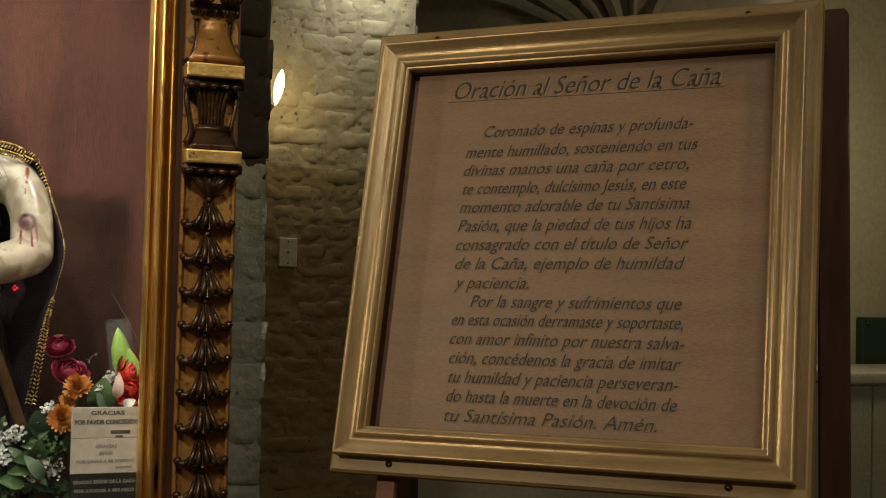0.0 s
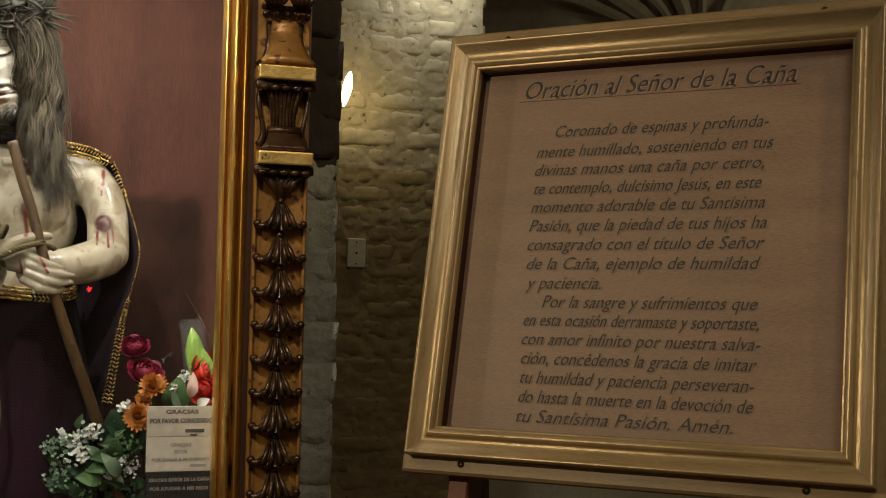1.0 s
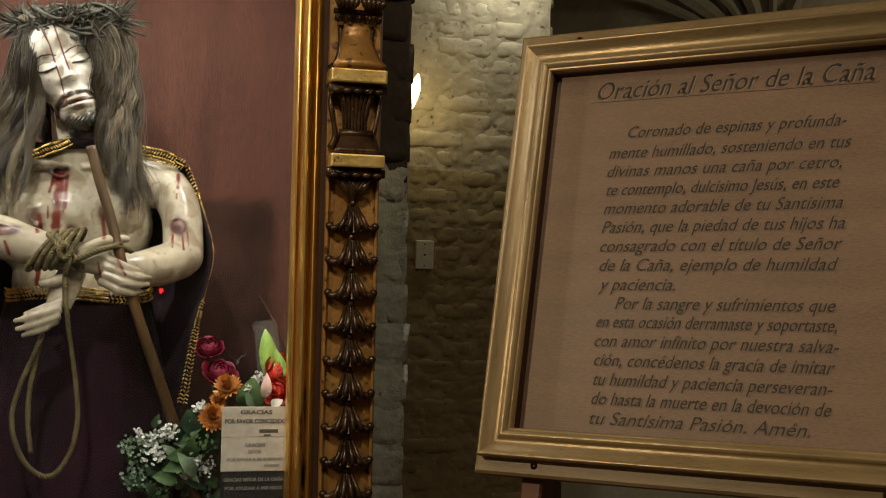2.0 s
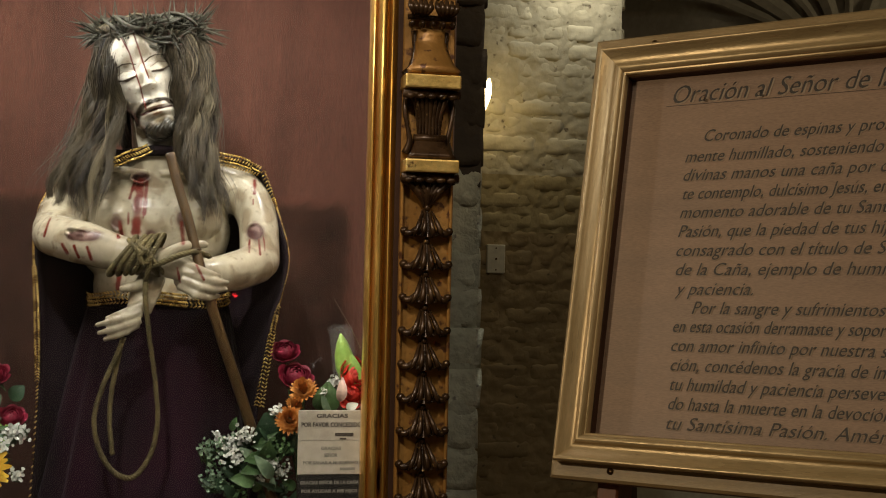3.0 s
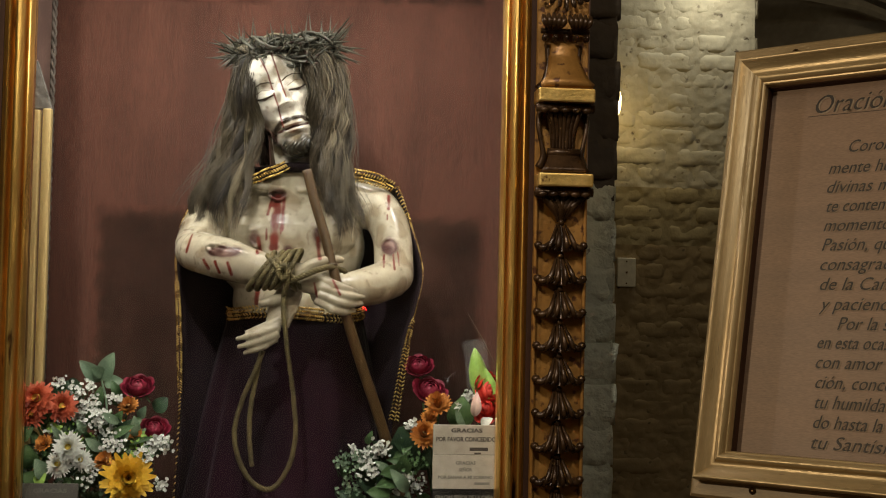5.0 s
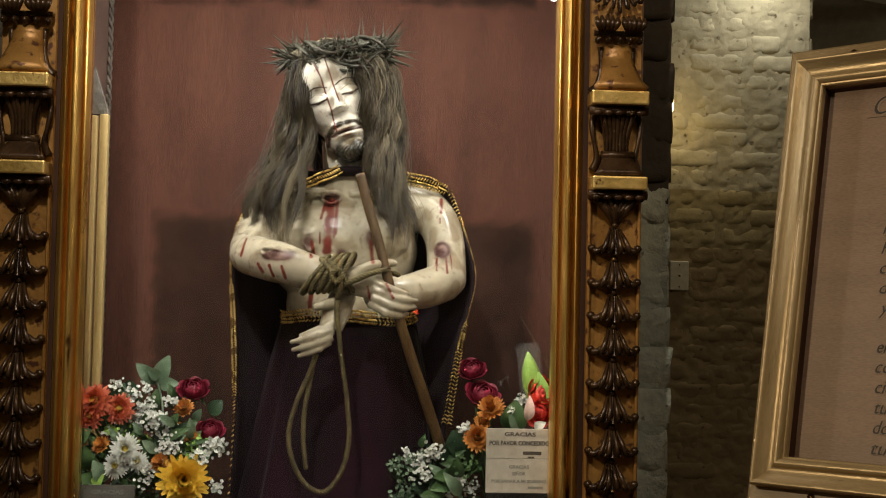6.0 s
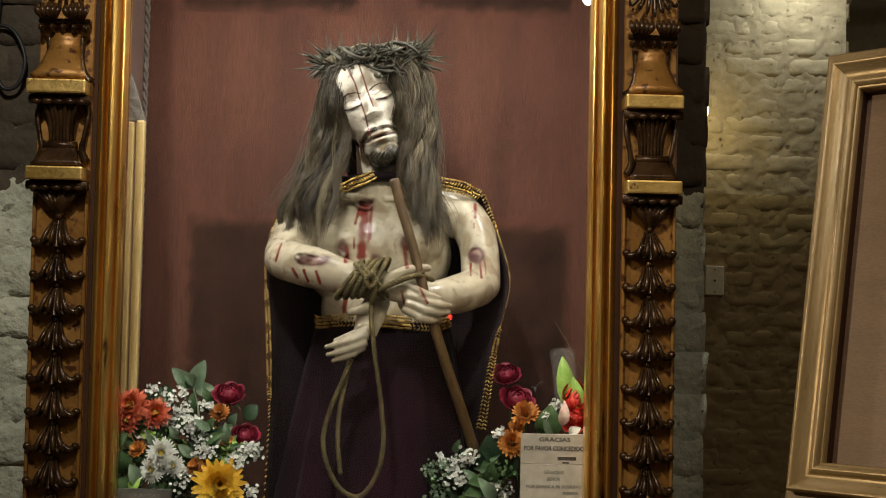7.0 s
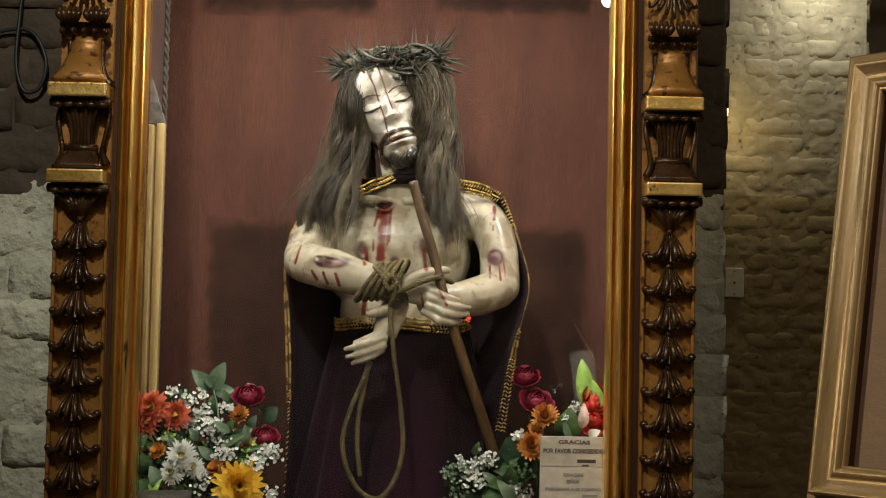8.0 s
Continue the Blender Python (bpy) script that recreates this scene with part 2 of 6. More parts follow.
CABINET = matter("white_enamel", (0.62, 0.60, 0.50), (0.68, 0.66, 0.56), 0.35, 0, 4, 60, 0.05)
GREEN_BOX = matter("dark_green_enamel", (0.025, 0.05, 0.035), (0.035, 0.065, 0.045), 0.5, 0, 4, 60, 0.1)
FABRIC = matter("brown_red_woven_fabric", (0.096, 0.040, 0.027), (0.154, 0.065, 0.044), 0.9, 0, 4, 170, 0.8, 0.0015, (2.0, 1, 0.36), contrast=0.62, spec=0.3)
FABRIC_SHADED = matter("shade_painted_fabric", (0.096, 0.040, 0.027), (0.154, 0.065, 0.044), 0.9, 0, 4, 170, 0.6, 0.001, (2.0, 1, 0.36), contrast=0.62, spec=0.2, attribute="painted_shade")
FABRIC_SIDE = matter("faded_pink_lining", (0.27, 0.175, 0.14), (0.35, 0.23, 0.19), 0.85, 0, 5, 200, 0.4, 0.001)
CABLE = matter("black_cable", (0.01, 0.01, 0.01), (0.02, 0.02, 0.02), 0.5, 0, 10, 60, 0.0)
VELVET = matter("dark_purple_velvet", (0.018, 0.011, 0.014), (0.034, 0.020, 0.026), 0.8, 0, 5, 120, 0.4, 0.003, spec=0.2)
# noise from near-black to purple paints the velvet's sheen patches into its colour
MAROON = matter("maroon_velvet", (0.0030, 0.0010, 0.0020), (0.022, 0.0030, 0.0105), 0.75, 0, 4.5, 120, 0.4, 0.003, (2, 2, 0.8), spec=0.2, sheen=0.05)
GOLD_BRAID = matter("gold_sequin_braid", (0.62, 0.40, 0.10), (0.85, 0.62, 0.22), 0.28, 0.85, 60, 260, 0.4, 0.001)
ROPE = matter("olive_hemp_rope", (0.085, 0.066, 0.025), (0.18, 0.142, 0.058), 0.8, 0, 40, 300, 0.6, 0.001)
CANE = matter("brown_cane", (0.065, 0.036, 0.012), (0.11, 0.062, 0.022), 0.45, 0, 12, 120, 0.4, 0.001, (6, 6, 1), third=(0.06, 0.025, 0.01), spots=0.6)
THORN = matter("grey_green_thorn_wood", (0.036, 0.037, 0.025), (0.105, 0.102, 0.072), 0.5, 0, 30, 200, 0.5, 0.001, third=(0.06, 0.024, 0.018), spots=0.57)
SKIN = matter("painted_flesh", (0.92, 0.92, 0.92), (1.0, 1.0, 1.0), 0.28, 0, 6, 70, 0.22, 0.0008, attribute="paint", coat=0.5, rough_var=0.08)
HAIR = matter("grey_brown_hair", (0.042, 0.032, 0.018), (0.115, 0.090, 0.052), 0.5, 0, 30, 90, 0.3, 0.001, (1, 1, 0.15), jitter=0.35, island=True)
HAIR_LIGHT = matter("faded_blond_hair", (0.105, 0.086, 0.050), (0.27, 0.225, 0.140), 0.5, 0, 30, 90, 0.3, 0.001, (1, 1, 0.15), jitter=0.3, island=True)
HAIR_DARK = matter("dark_brown_hair", (0.016, 0.012, 0.008), (0.040, 0.030, 0.018), 0.5, 0, 30, 90, 0.3, 0.001, (1, 1, 0.15), jitter=0.4, island=True)
GLASS = bpy.data.materials.new("window_glass")
GLASS.use_nodes = True
GLASS.node_tree.nodes["Principled BSDF"].inputs["Transmission Weight"].default_value = 1.0
GLASS.node_tree.nodes["Principled BSDF"].inputs["Roughness"].default_value = 0.0
GLASS.node_tree.nodes["Principled BSDF"].inputs["IOR"].default_value = 1.25
BULB = glow("warm_bulb", (1.0, 0.74, 0.36), 7.0)
LAMP_WHITE = glow("white_lamp_glass", (1.0, 0.95, 0.85), 9.0)
LED = glow("red_light", (1.0, 0.02, 0.02), 60.0)

# ---------------- room ----------------
part("floor", boxed((-3, -2.2, -0.1), (6.2, 6.2, 0.0)), FLOOR, kind="structure", label="dark brown polished tile floor of the chapel")
part("ceiling", boxed((-3, -2.2, 3.4), (6.2, 6.2, 3.5)), VAULT, kind="structure", label="plain grey plaster ceiling of the chapel")
part("wall_south", boxed((-3, -2.2, 0), (6.2, -2.05, 3.4)), PLASTER, kind="structure", label="plain cream plaster wall behind")
part("wall_west", boxed((-3.15, -2.2, 0), (-3, 6.2, 3.4)), PLASTER, kind="structure", label="plain cream plaster side wall")
part("wall_east", boxed((6.2, -2.2, 0), (6.35, 6.2, 3.4)), PLASTER, kind="structure", label="plain cream plaster side wall")
part("wall_north", boxed((1.75, 5.6, 0), (6.2, 5.75, 3.4)), PLASTER, kind="structure", label="plain cream plaster wall of the far room")

# brick pier that holds the case in a niche
pier = thing("wall_pier", (-0.08, 2.3, 0), "rough brick pier, whitewashed below and dark brown above", "wall", kind="structure")
bm = bmesh.new()
box(bm, (-3.0, 2.3055, 0), (-0.655, 3.0, 3.4))
box(bm, (0.492, 2.3055, 0), (0.570, 3.0, 3.4))
box(bm, (-0.655, 2.3055, 0), (0.492, 3.0, 0.86))
box(bm, (-0.655, 2.3055, 2.5), (0.492, 3.0, 3.4))
part("mortar_core", bm, MORTAR, pier)

# far wall of painted brick
far = thing("wall_far", (1.1, 4.6, 0), "cream painted rough brick wall lit from above", "wall", kind="structure")
bm = bmesh.new()
box(bm, (-0.6, 4.612, 0), (1.68, 4.9, 3.4))
part("mortar_core", bm, CREAM_MORTAR, far)


def lumpy(x0, x1, z0, z1, y, amount, step):
    """A rough skin of mortar or paint over a wall, facing the room."""
    nx, nz = int((x1 - x0) / step) + 1, int((z1 - z0) / step) + 1
    return grid(bmesh.new(), nx, nz, lambda u, v: Vector((x0 + (x1 - x0) * u, y - amount * (noise.noise(Vector((x0 + (x1 - x0) * u, 3.0, z0 + (z1 - z0) * v)) * 22) + 0.6 * noise.noise(Vector((x0 + (x1 - x0) * u, 9.0, z0 + (z1 - z0) * v)) * 55)), z0 + (z1 - z0) * v)))


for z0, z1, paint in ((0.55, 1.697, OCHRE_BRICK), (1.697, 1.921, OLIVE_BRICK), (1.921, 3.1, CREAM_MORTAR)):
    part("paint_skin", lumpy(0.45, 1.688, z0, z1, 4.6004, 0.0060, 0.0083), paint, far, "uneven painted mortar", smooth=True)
for x0, x1 in ((0.482, 0.573), (-1.5, -0.645)):
    part("mortar_skin", lumpy(x0, x1, 0.9, 1.682, 2.3030, 0.0050, 0.011), WHITEWASH, pier, "uneven whitewashed mortar", smooth=True)
    part("mortar_skin", lumpy(x0, x1, 1.682, 2.7, 2.3030, 0.0050, 0.011), DARK_BRICK, pier, "uneven dark brown mortar", smooth=True)

# sloping vault with ribs behind the far wall's end
vault = thing("vault", (2.6, 5.0, 2.4), "grey plaster vault with ribs fanning out from one springer", "ceiling", kind="structure")
bm = bmesh.new()
grid(bm, 12, 10, lambda u, v: Vector((1.72 + 2.1 * u, 4.75 + 0.85 * v, 3.38 - 0.95 * v ** 1.6 - 0.25 * u)))
part("vault_shell", thick(bm, 0.05), VAULT, vault, smooth=True)
spring = Vector((3.093, 5.300, 2.537))
for k, tip in enumerate(((1.832, 4.950, 2.813), (2.055, 4.950, 2.913), (2.319, 4.930, 2.991), (2.598, 4.920, 3.022), (2.862, 4.920, 3.055), (3.151, 4.920, 3.090), (3.505, 4.950, 3.057))):
    bm = bmesh.new()
    tip = Vector(tip)
    rise = [spring.lerp(tip, f) + Vector((0, 0, 0.10 * math.sin(math.pi * f))) for f in (0, 0.2, 0.4, 0.6, 0.8, 1)]
    tube(bm, rise, [0.022, 0.030, 0.038, 0.046, 0.052, 0.056] if k % 2 else [0.012, 0.016, 0.022, 0.026, 0.030, 0.032], 5, flat=0.7)
    part("rib", bm, VAULT, vault)
part("springer", boxed(spring + Vector((-0.07, -0.05, -0.16)), spring + Vector((0.07, 0.30, 0.03)), 0.015, 2), VAULT, vault)

switch = thing("wall_switch", (1.184, 4.600, 1.589), "ivory plastic wall switch plate on painted brick", "switch")
c = Vector((1.184, 4.600, 1.589))
part("plate", boxed(c + Vector((-0.036, -0.020, -0.056)), c + Vector((0.036, 0.001, 0.056)), 0.003), SWITCH, switch)
part("button", boxed(c + Vector((-0.004, -0.023, -0.004)), c + Vector((0.004, -0.0195, 0.004)), 0.001), BRASS, switch, "small dark push button")
for s in (-1, 1):
    part("screw", ball(bmesh.new(), c + Vector((0, -0.020, s * 0.042)), 0.0035, 8), BRASS, switch)

wall_lamp = thing("wall_lamp", (1.091, 4.6, 2.19), "small warm candle bulb on the brick wall", "lamp")
bm = bmesh.new()
lathe(bm, [(0.003, -0.065), (0.009, -0.05), (0.016, -0.02), (0.019, 0.01), (0.014, 0.045), (0.003, 0.07)], pose(1.091, 4.42, 2.195, 0, 10, 0), 12)
bulb = part("bulb", bm, BULB, wall_lamp, "glowing warm bulb", smooth=True)
bulb.visible_shadow = False
bm = bmesh.new()
tube(bm, [(1.03, 4.6, 2.06), (1.03, 4.5, 2.05), (1.045, 4.44, 2.08), (1.070, 4.42, 2.132)], 0.008, 8)
part("bracket", bm, BRASS, wall_lamp, smooth=True)

cab = thing("cabinet", (4.5, 5.2, 0), "white enamelled cabinet with rounded top edge", "cabinet")
part("body", boxed((4.14, 4.98, 0), (4.335, 5.5, 1.02), 0.01, 2), CABINET, cab)
part("body", boxed((4.345, 4.98, 0), (4.95, 5.5, 1.02), 0.01, 2), CABINET, cab)
part("top", boxed((4.12, 4.95, 1.02), (4.97, 5.52, 1.085), 0.02, 3), CABINET, cab)
green = thing("junction_box", (4.72, 5.6, 1.2), "dark green metal box on the cream wall", "box")
part("box", boxed((4.74, 5.54, 1.05), (5.2, 5.6, 1.345), 0.006), GREEN_BOX, green)
part("screw", ball(bmesh.new(), (4.775, 5.538, 1.31), 0.012, 8), BRASS, green)

# unseen box added behind, so that its red light mirrors in the case glass
led = thing("mirrored_led_box", (0.25, -2.05, 1.4), "small added dark box with the red light that the glass mirrors", "device")
part("housing", boxed((0.20, -2.05, 1.36), (0.30, -2.02, 1.44), 0.004), CABLE, led)
part("indicator", ball(bmesh.new(), (0.25, -2.02, 1.405), 0.014, 12), LED, led, "glowing red light")

cable = thing("cable", (-0.73, 2.29, 1.9), "black electric cable hanging loosely on the dark brick", "cable")
bm = bmesh.new()
tube(bm, smooth_path([(-0.758, 2.285, 2.113), (-0.765, 2.285, 2.027), (-0.768, 2.280, 1.929), (-0.752, 2.280, 1.876), (-0.723, 2.280, 1.882), (-0.712, 2.280, 1.931), (-0.738, 2.285, 1.984), (-0.782, 2.287, 1.992), (-0.844, 2.287, 1.971)], 8), 0.0038, 8)
part("wire", bm, CABLE, cable, smooth=True)

# ---------------- the gilded glass case ----------------
XC = -0.080
case = thing("shrine_case", (XC, 2.3, 0.0), "gilded glass-fronted shrine case with carved pilasters in a brick niche", "display case")
# carcass
part("back_panel", boxed((-0.655, 2.75, 0.95), (0.49, 2.775, 2.45)), FABRIC, case, "brown-red woven fabric back")
part("side_panel", boxed((-0.65, 2.165, 0.95), (-0.592, 2.749, 2.45)), FABRIC_SIDE, case, "faded pink lining")
part("side_panel", boxed((0.432, 2.165, 0.95), (0.489, 2.749, 2.45)), FABRIC_SIDE, case, "faded pink lining")
part("case_floor", boxed((-0.591, 2.165, 0.93), (0.431, 2.749, 0.96)), DARK_WOOD, case)
part("case_top", boxed((-0.591, 2.165, 2.40), (0.431, 2.749, 2.45)), DARK_WOOD, case)
part("plinth", boxed((-0.653, 2.12, 0.0), (0.49, 2.31, 0.90), 0.01), DARK_WOOD, case, "dark wooden plinth")
# grey braid down the corners of the lining
TRIM = matter("grey_braid_trim", (0.17, 0.145, 0.12), (0.32, 0.28, 0.235), 0.85, 0, 60, 300, 0.6, 0.002)
for x in (-0.5865, 0.4265):
    bm = bmesh.new()
    for k in range(2):
        tube(bm, [(x + 0.0035 * math.sin(i * 0.9 + math.pi * k), 2.7435 + 0.0035 * math.cos(i * 0.9 + math.pi * k), 0.962 + 0.0062 * i) for i in range(232)], 0.0036, 5)
    part("corner_trim", bm, TRIM, case, "grey braided corner trim", smooth=True)
# thin sheets on the back: soft-edged shade painted into their vertex colours
def shade_sheet(x0, x1, z0, z1):
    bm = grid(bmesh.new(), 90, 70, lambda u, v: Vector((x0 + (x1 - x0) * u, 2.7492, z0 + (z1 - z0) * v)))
    ob = part("cloth_panel", thick(bm, 0.0004), FABRIC_SHADED, case, "thin added sheet with soft-edged shade painted in its colour")
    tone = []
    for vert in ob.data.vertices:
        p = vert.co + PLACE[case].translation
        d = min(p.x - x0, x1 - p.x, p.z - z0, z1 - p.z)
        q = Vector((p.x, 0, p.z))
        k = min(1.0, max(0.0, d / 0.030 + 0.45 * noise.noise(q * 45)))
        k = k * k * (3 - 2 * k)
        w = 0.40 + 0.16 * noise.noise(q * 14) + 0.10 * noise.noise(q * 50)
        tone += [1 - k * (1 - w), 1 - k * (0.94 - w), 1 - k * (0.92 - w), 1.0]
    ob.data.attributes.new("painted_shade", "FLOAT_COLOR", "POINT").data.foreach_set("color", tone)


shade_sheet(-0.490, 0.385, 0.965, 1.678)
shade_sheet(-0.516, -0.105, 2.137, 2.395)
shade_sheet(0.007, 0.384, 2.144, 2.395)
# gold slat inside the west side
part("inner_slat", boxed((-0.525, 2.285, 0.96), (-0.508, 2.305, 1.818), 0.003, 2), SLAT, case, "pale gold painted slat")
part("inner_slat", boxed((-0.505, 2.292, 0.96), (-0.489, 2.308, 1.822), 0.003, 2), SLAT, case, "pale gold painted slat")
bm = bmesh.new()
sweep(bm, [(0, 0), (0.034, 0), (0.006, 0.088), (0, 0.092)], 0.012, Matrix.Translation((-0.524, 2.31, 1.822)) @ pose(0, 0, 0, 90, 0, 0))
part("slat_top", bm, MORTAR, case, "grey-brown wooden wedge")

# moulding: profile across the rail (x outwards from the opening, y towards the room)
def moulding(width, depth):
    raw = [(0.0, 0.0), (0.0, 0.35), (0.05, 0.55), (0.12, 0.62), (0.16, 0.50), (0.20, 0.55), (0.27, 0.86), (0.36, 1.0), (0.46, 0.97), (0.53, 0.80), (0.56, 0.62),
           (0.61, 0.60), (0.66, 0.78), (0.74, 0.86), (0.82, 0.80), (0.86, 0.62), (0.90, 0.58), (1.0, 0.52), (1.0, 0.0)]
    fine = smooth_path([(x, y, 0) for x, y in raw[1:-1]], 3)
    return [(x * width, -y * depth) for x, y in [raw[0]] + [(p.x, p.y) for p in fine] + [raw[-1]]]

for side, x in ((1, 0.327), (-1, -0.488)):
    bm = bmesh.new()
    o = [(side * a, b) for a, b in moulding(0.047, 0.062)]
    sweep(bm, o if side > 0 else o[::-1], 1.62, Matrix.Translation((x, 2.158, 0.90)))
    part("frame_rail", bm, GILT, case, "polished gold moulding with worn streaks")
    # dark strip that fills the gap between moulding and pilaster
    lo, hi = sorted((x + side * 0.047, x + side * 0.056))
    part("fillet", boxed((lo, 2.122, 0.90), (hi, 2.158, 2.52)), DARK_WOOD, case)
for z in (0.90, 2.40):
    bm = bmesh.new()
    sweep(bm, moulding(0.047, 0.062), 0.814, Matrix.Translation((-0.488, 2.158, z + 0.06)) @ pose(0, 0, 0, 0, 90, 0))
    part("frame_rail", bm, GILT, case, "polished gold moulding")
pane = part("glass_pane", boxed((-0.486, 2.136, 0.965), (0.325, 2.140, 2.40)), GLASS, case, "clear glass pane")
pane.visible_shadow = False


def leaf_fan(bm, c, w, h, n, y, lift, flip=1):
    """A fan of drooping acanthus lobes, widest at the bottom."""
    for k in range(n):
        a = (k - (n - 1) / 2) / ((n - 1) / 2)
        tip = Vector((c[0] + a * w * 0.5, y - lift * (0.55 + 0.45 * (1 - a * a)), c[2] - flip * h * (1.0 - 0.22 * abs(a))))
        mid = Vector((c[0] + a * w * 0.26, y - lift * (0.8 - 0.25 * abs(a)), c[2] - flip * h * 0.5))
        root = Vector((c[0] + a * w * 0.10, y - lift * 0.25, c[2]))
        curl = tip + Vector((a * w * 0.07, -lift * 0.15, flip * h * 0.10))
        tube(bm, smooth_path([root, mid, tip, curl], 4), [0.003, w * 0.036, w * 0.050, w * 0.042, 0.002], 6)


def pilaster(x0, x1):
    """Carved pilaster with bell-flower drops below a capital and a baluster."""
    xm, w = (x0 + x1) / 2, x1 - x0
    p = part("pilaster", boxed((x0, 2.118, 0.90), (x1, 2.165, 2.52), 0.002), GILT_FLAT, case, "worn red-gold pilaster ground")
    for s in (-1, 1):
        lo, hi = sorted((xm + s * w * 0.5, xm + s * (w * 0.5 - 0.006)))
        part("edge_bead", boxed((lo, 2.108, 0.90), (hi, 2.1178, 1.683), 0.002), GILT_FLAT, p)
    for z0, z1, dx in ((1.833, 1.857, 0.004), (1.686, 1.709, 0.001)):
        part("ledge", boxed((x0 - dx, 2.062, z0), (x1 + dx * 0.3, 2.1178, z1), 0.003, 2), GILT_SLAB, p, "bright gold ledge")
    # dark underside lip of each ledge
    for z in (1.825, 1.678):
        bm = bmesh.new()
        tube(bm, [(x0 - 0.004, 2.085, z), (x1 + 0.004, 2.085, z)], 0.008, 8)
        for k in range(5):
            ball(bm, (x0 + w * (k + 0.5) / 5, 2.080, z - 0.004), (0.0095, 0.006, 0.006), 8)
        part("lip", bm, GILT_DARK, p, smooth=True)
    # flared neck above the upper ledge
    bm = bmesh.new()
    grid(bm, 9, 9, lambda u, v: Vector((xm + (u - 0.5) * w * (0.94 - 0.50 * min(1, v * 1.5) ** 0.55), 2.066 + 0.042 * min(1, v * 1.4) + 0.01 * (2 * u - 1) ** 2, 1.857 + 0.085 * v)))
    part("neck", thick(bm, 0.012), GILT_FLAT, p, smooth=True)
    for s in (-1, 1):
        bm = bmesh.new()
        tube(bm, smooth_path([(xm + s * w * 0.30, 2.112, 1.94), (xm + s * w * 0.30, 2.11, 1.905), (xm + s * w * 0.36, 2.11, 1.875), (xm + s * w * 0.46, 2.112, 1.86)], 4), [0.006, 0.004, 0.006, 0.010], 6)
        part("scroll_edge", bm, GILT_DARK, p, smooth=True)
    # double row of beads and the acanthus above
    for z, r, n in ((1.950, 0.0115, 5),):
        for k in range(n):
            part("bead", ball(bmesh.new(), (xm + (k - (n - 1) / 2) * w * 0.98 / n, 2.095, z), (w * 0.30 / n, 0.014, r * 0.62), 12), GILT_DARK, p, smooth=True)
    for s in (-1, 1):
        bm = bmesh.new()
        for k in range(5):
            a = (k - 2) / 2
            tube(bm, smooth_path([(xm + s * w * 0.25 + a * w * 0.05, 2.100, 1.964), (xm + s * w * 0.25 + a * w * 0.17, 2.078, 1.974), (xm + s * w * 0.25 + a * w * 0.20, 2.086, 1.992 - 0.004 * abs(a))], 5), [0.004, 0.0058, 0.006, 0.003], 6)
        part("shell", bm, GILT_DARK, p, smooth=True)
    bm = bmesh.new()
    tube(bm, [(x0 + 0.004, 2.10, 1.963), (x1 - 0.004, 2.10, 1.963)], 0.005, 8)
    part("bead_string", bm, GILT_DARK, p, smooth=True)
    for z, h in ((2.09, 0.09), (2.20, 0.10), (2.33, 0.12)):
        bm = bmesh.new()
        leaf_fan(bm, (xm, 0, z), w * 0.8, h, 7, 2.118, 0.03, 1)
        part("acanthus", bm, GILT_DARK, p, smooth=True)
    # capital: reeded vase between the ledges
    bm = bmesh.new()
    for k in range(7):
        a = (k - 3) / 3
        reed = bmesh.new()
        tube(reed, smooth_path([(xm + a * w * 0.19, 2.10, 1.752), (xm + a * w * 0.19, 2.098, 1.785), (xm + a * w * 0.29, 2.090, 1.822)], 5), [0.0030, 0.0042, 0.0048], 6)
        part("reed", reed, GILT_DARK, p, smooth=True)
    grid(bm, 9, 6, lambda u, v: Vector((xm + (u - 0.5) * w * (0.44 + 0.30 * v ** 2), 2.112 - 0.010 * v, 1.750 + 0.075 * v)))
    part("capital", thick(bm, 0.006), GILT_DARK, p, smooth=True)
    bm = bmesh.new()
    tube(bm, [(xm - w * 0.30, 2.098, 1.748), (xm + w * 0.30, 2.098, 1.748)], 0.008, 8)
    part("collar", bm, GILT_DARK, p, smooth=True)
    bm = bmesh.new()
    grid(bm, 9, 6, lambda u, v: Vector((xm + (u - 0.5) * w * (0.92 - 0.38 * v ** 0.6), 2.082 + 0.022 * v, 1.709 + 0.034 * v)))
    part("capital_base", thick(bm, 0.01), GILT_DARK, p, smooth=True)
    for s in (-1, 1):
        bm = bmesh.new()
        tube(bm, smooth_path([(xm + s * w * 0.40, 2.115, 1.826), (xm + s * w * 0.46, 2.108, 1.80), (xm + s * w * 0.40, 2.106, 1.765), (xm + s * w * 0.36, 2.108, 1.742), (xm + s * w * 0.43, 2.112, 1.722)], 4), [0.007, 0.005, 0.004, 0.006, 0.008], 6)
        part("scroll", bm, GILT_DARK, p, smooth=True)
    # inverted fan under the lower ledge, then the string of bell flowers
    for k in range(7):
        a = (k - 3) / 3
        bm = bmesh.new()
        tube(bm, smooth_path([(xm + a * w * 0.04, 2.108, 1.628), (xm + a * w * 0.16, 2.098, 1.650), (xm + a * w * 0.44, 2.098, 1.678)], 5), [0.004, 0.0075, 0.0065], 6)
        part("fan_lobe", bm, GILT_DARK, p, smooth=True)
    for s in (-1, 1):
        part("fan_knob", ball(bmesh.new(), (xm + s * w * 0.44, 2.098, 1.676), 0.010, 10), GILT_DARK, p, smooth=True)
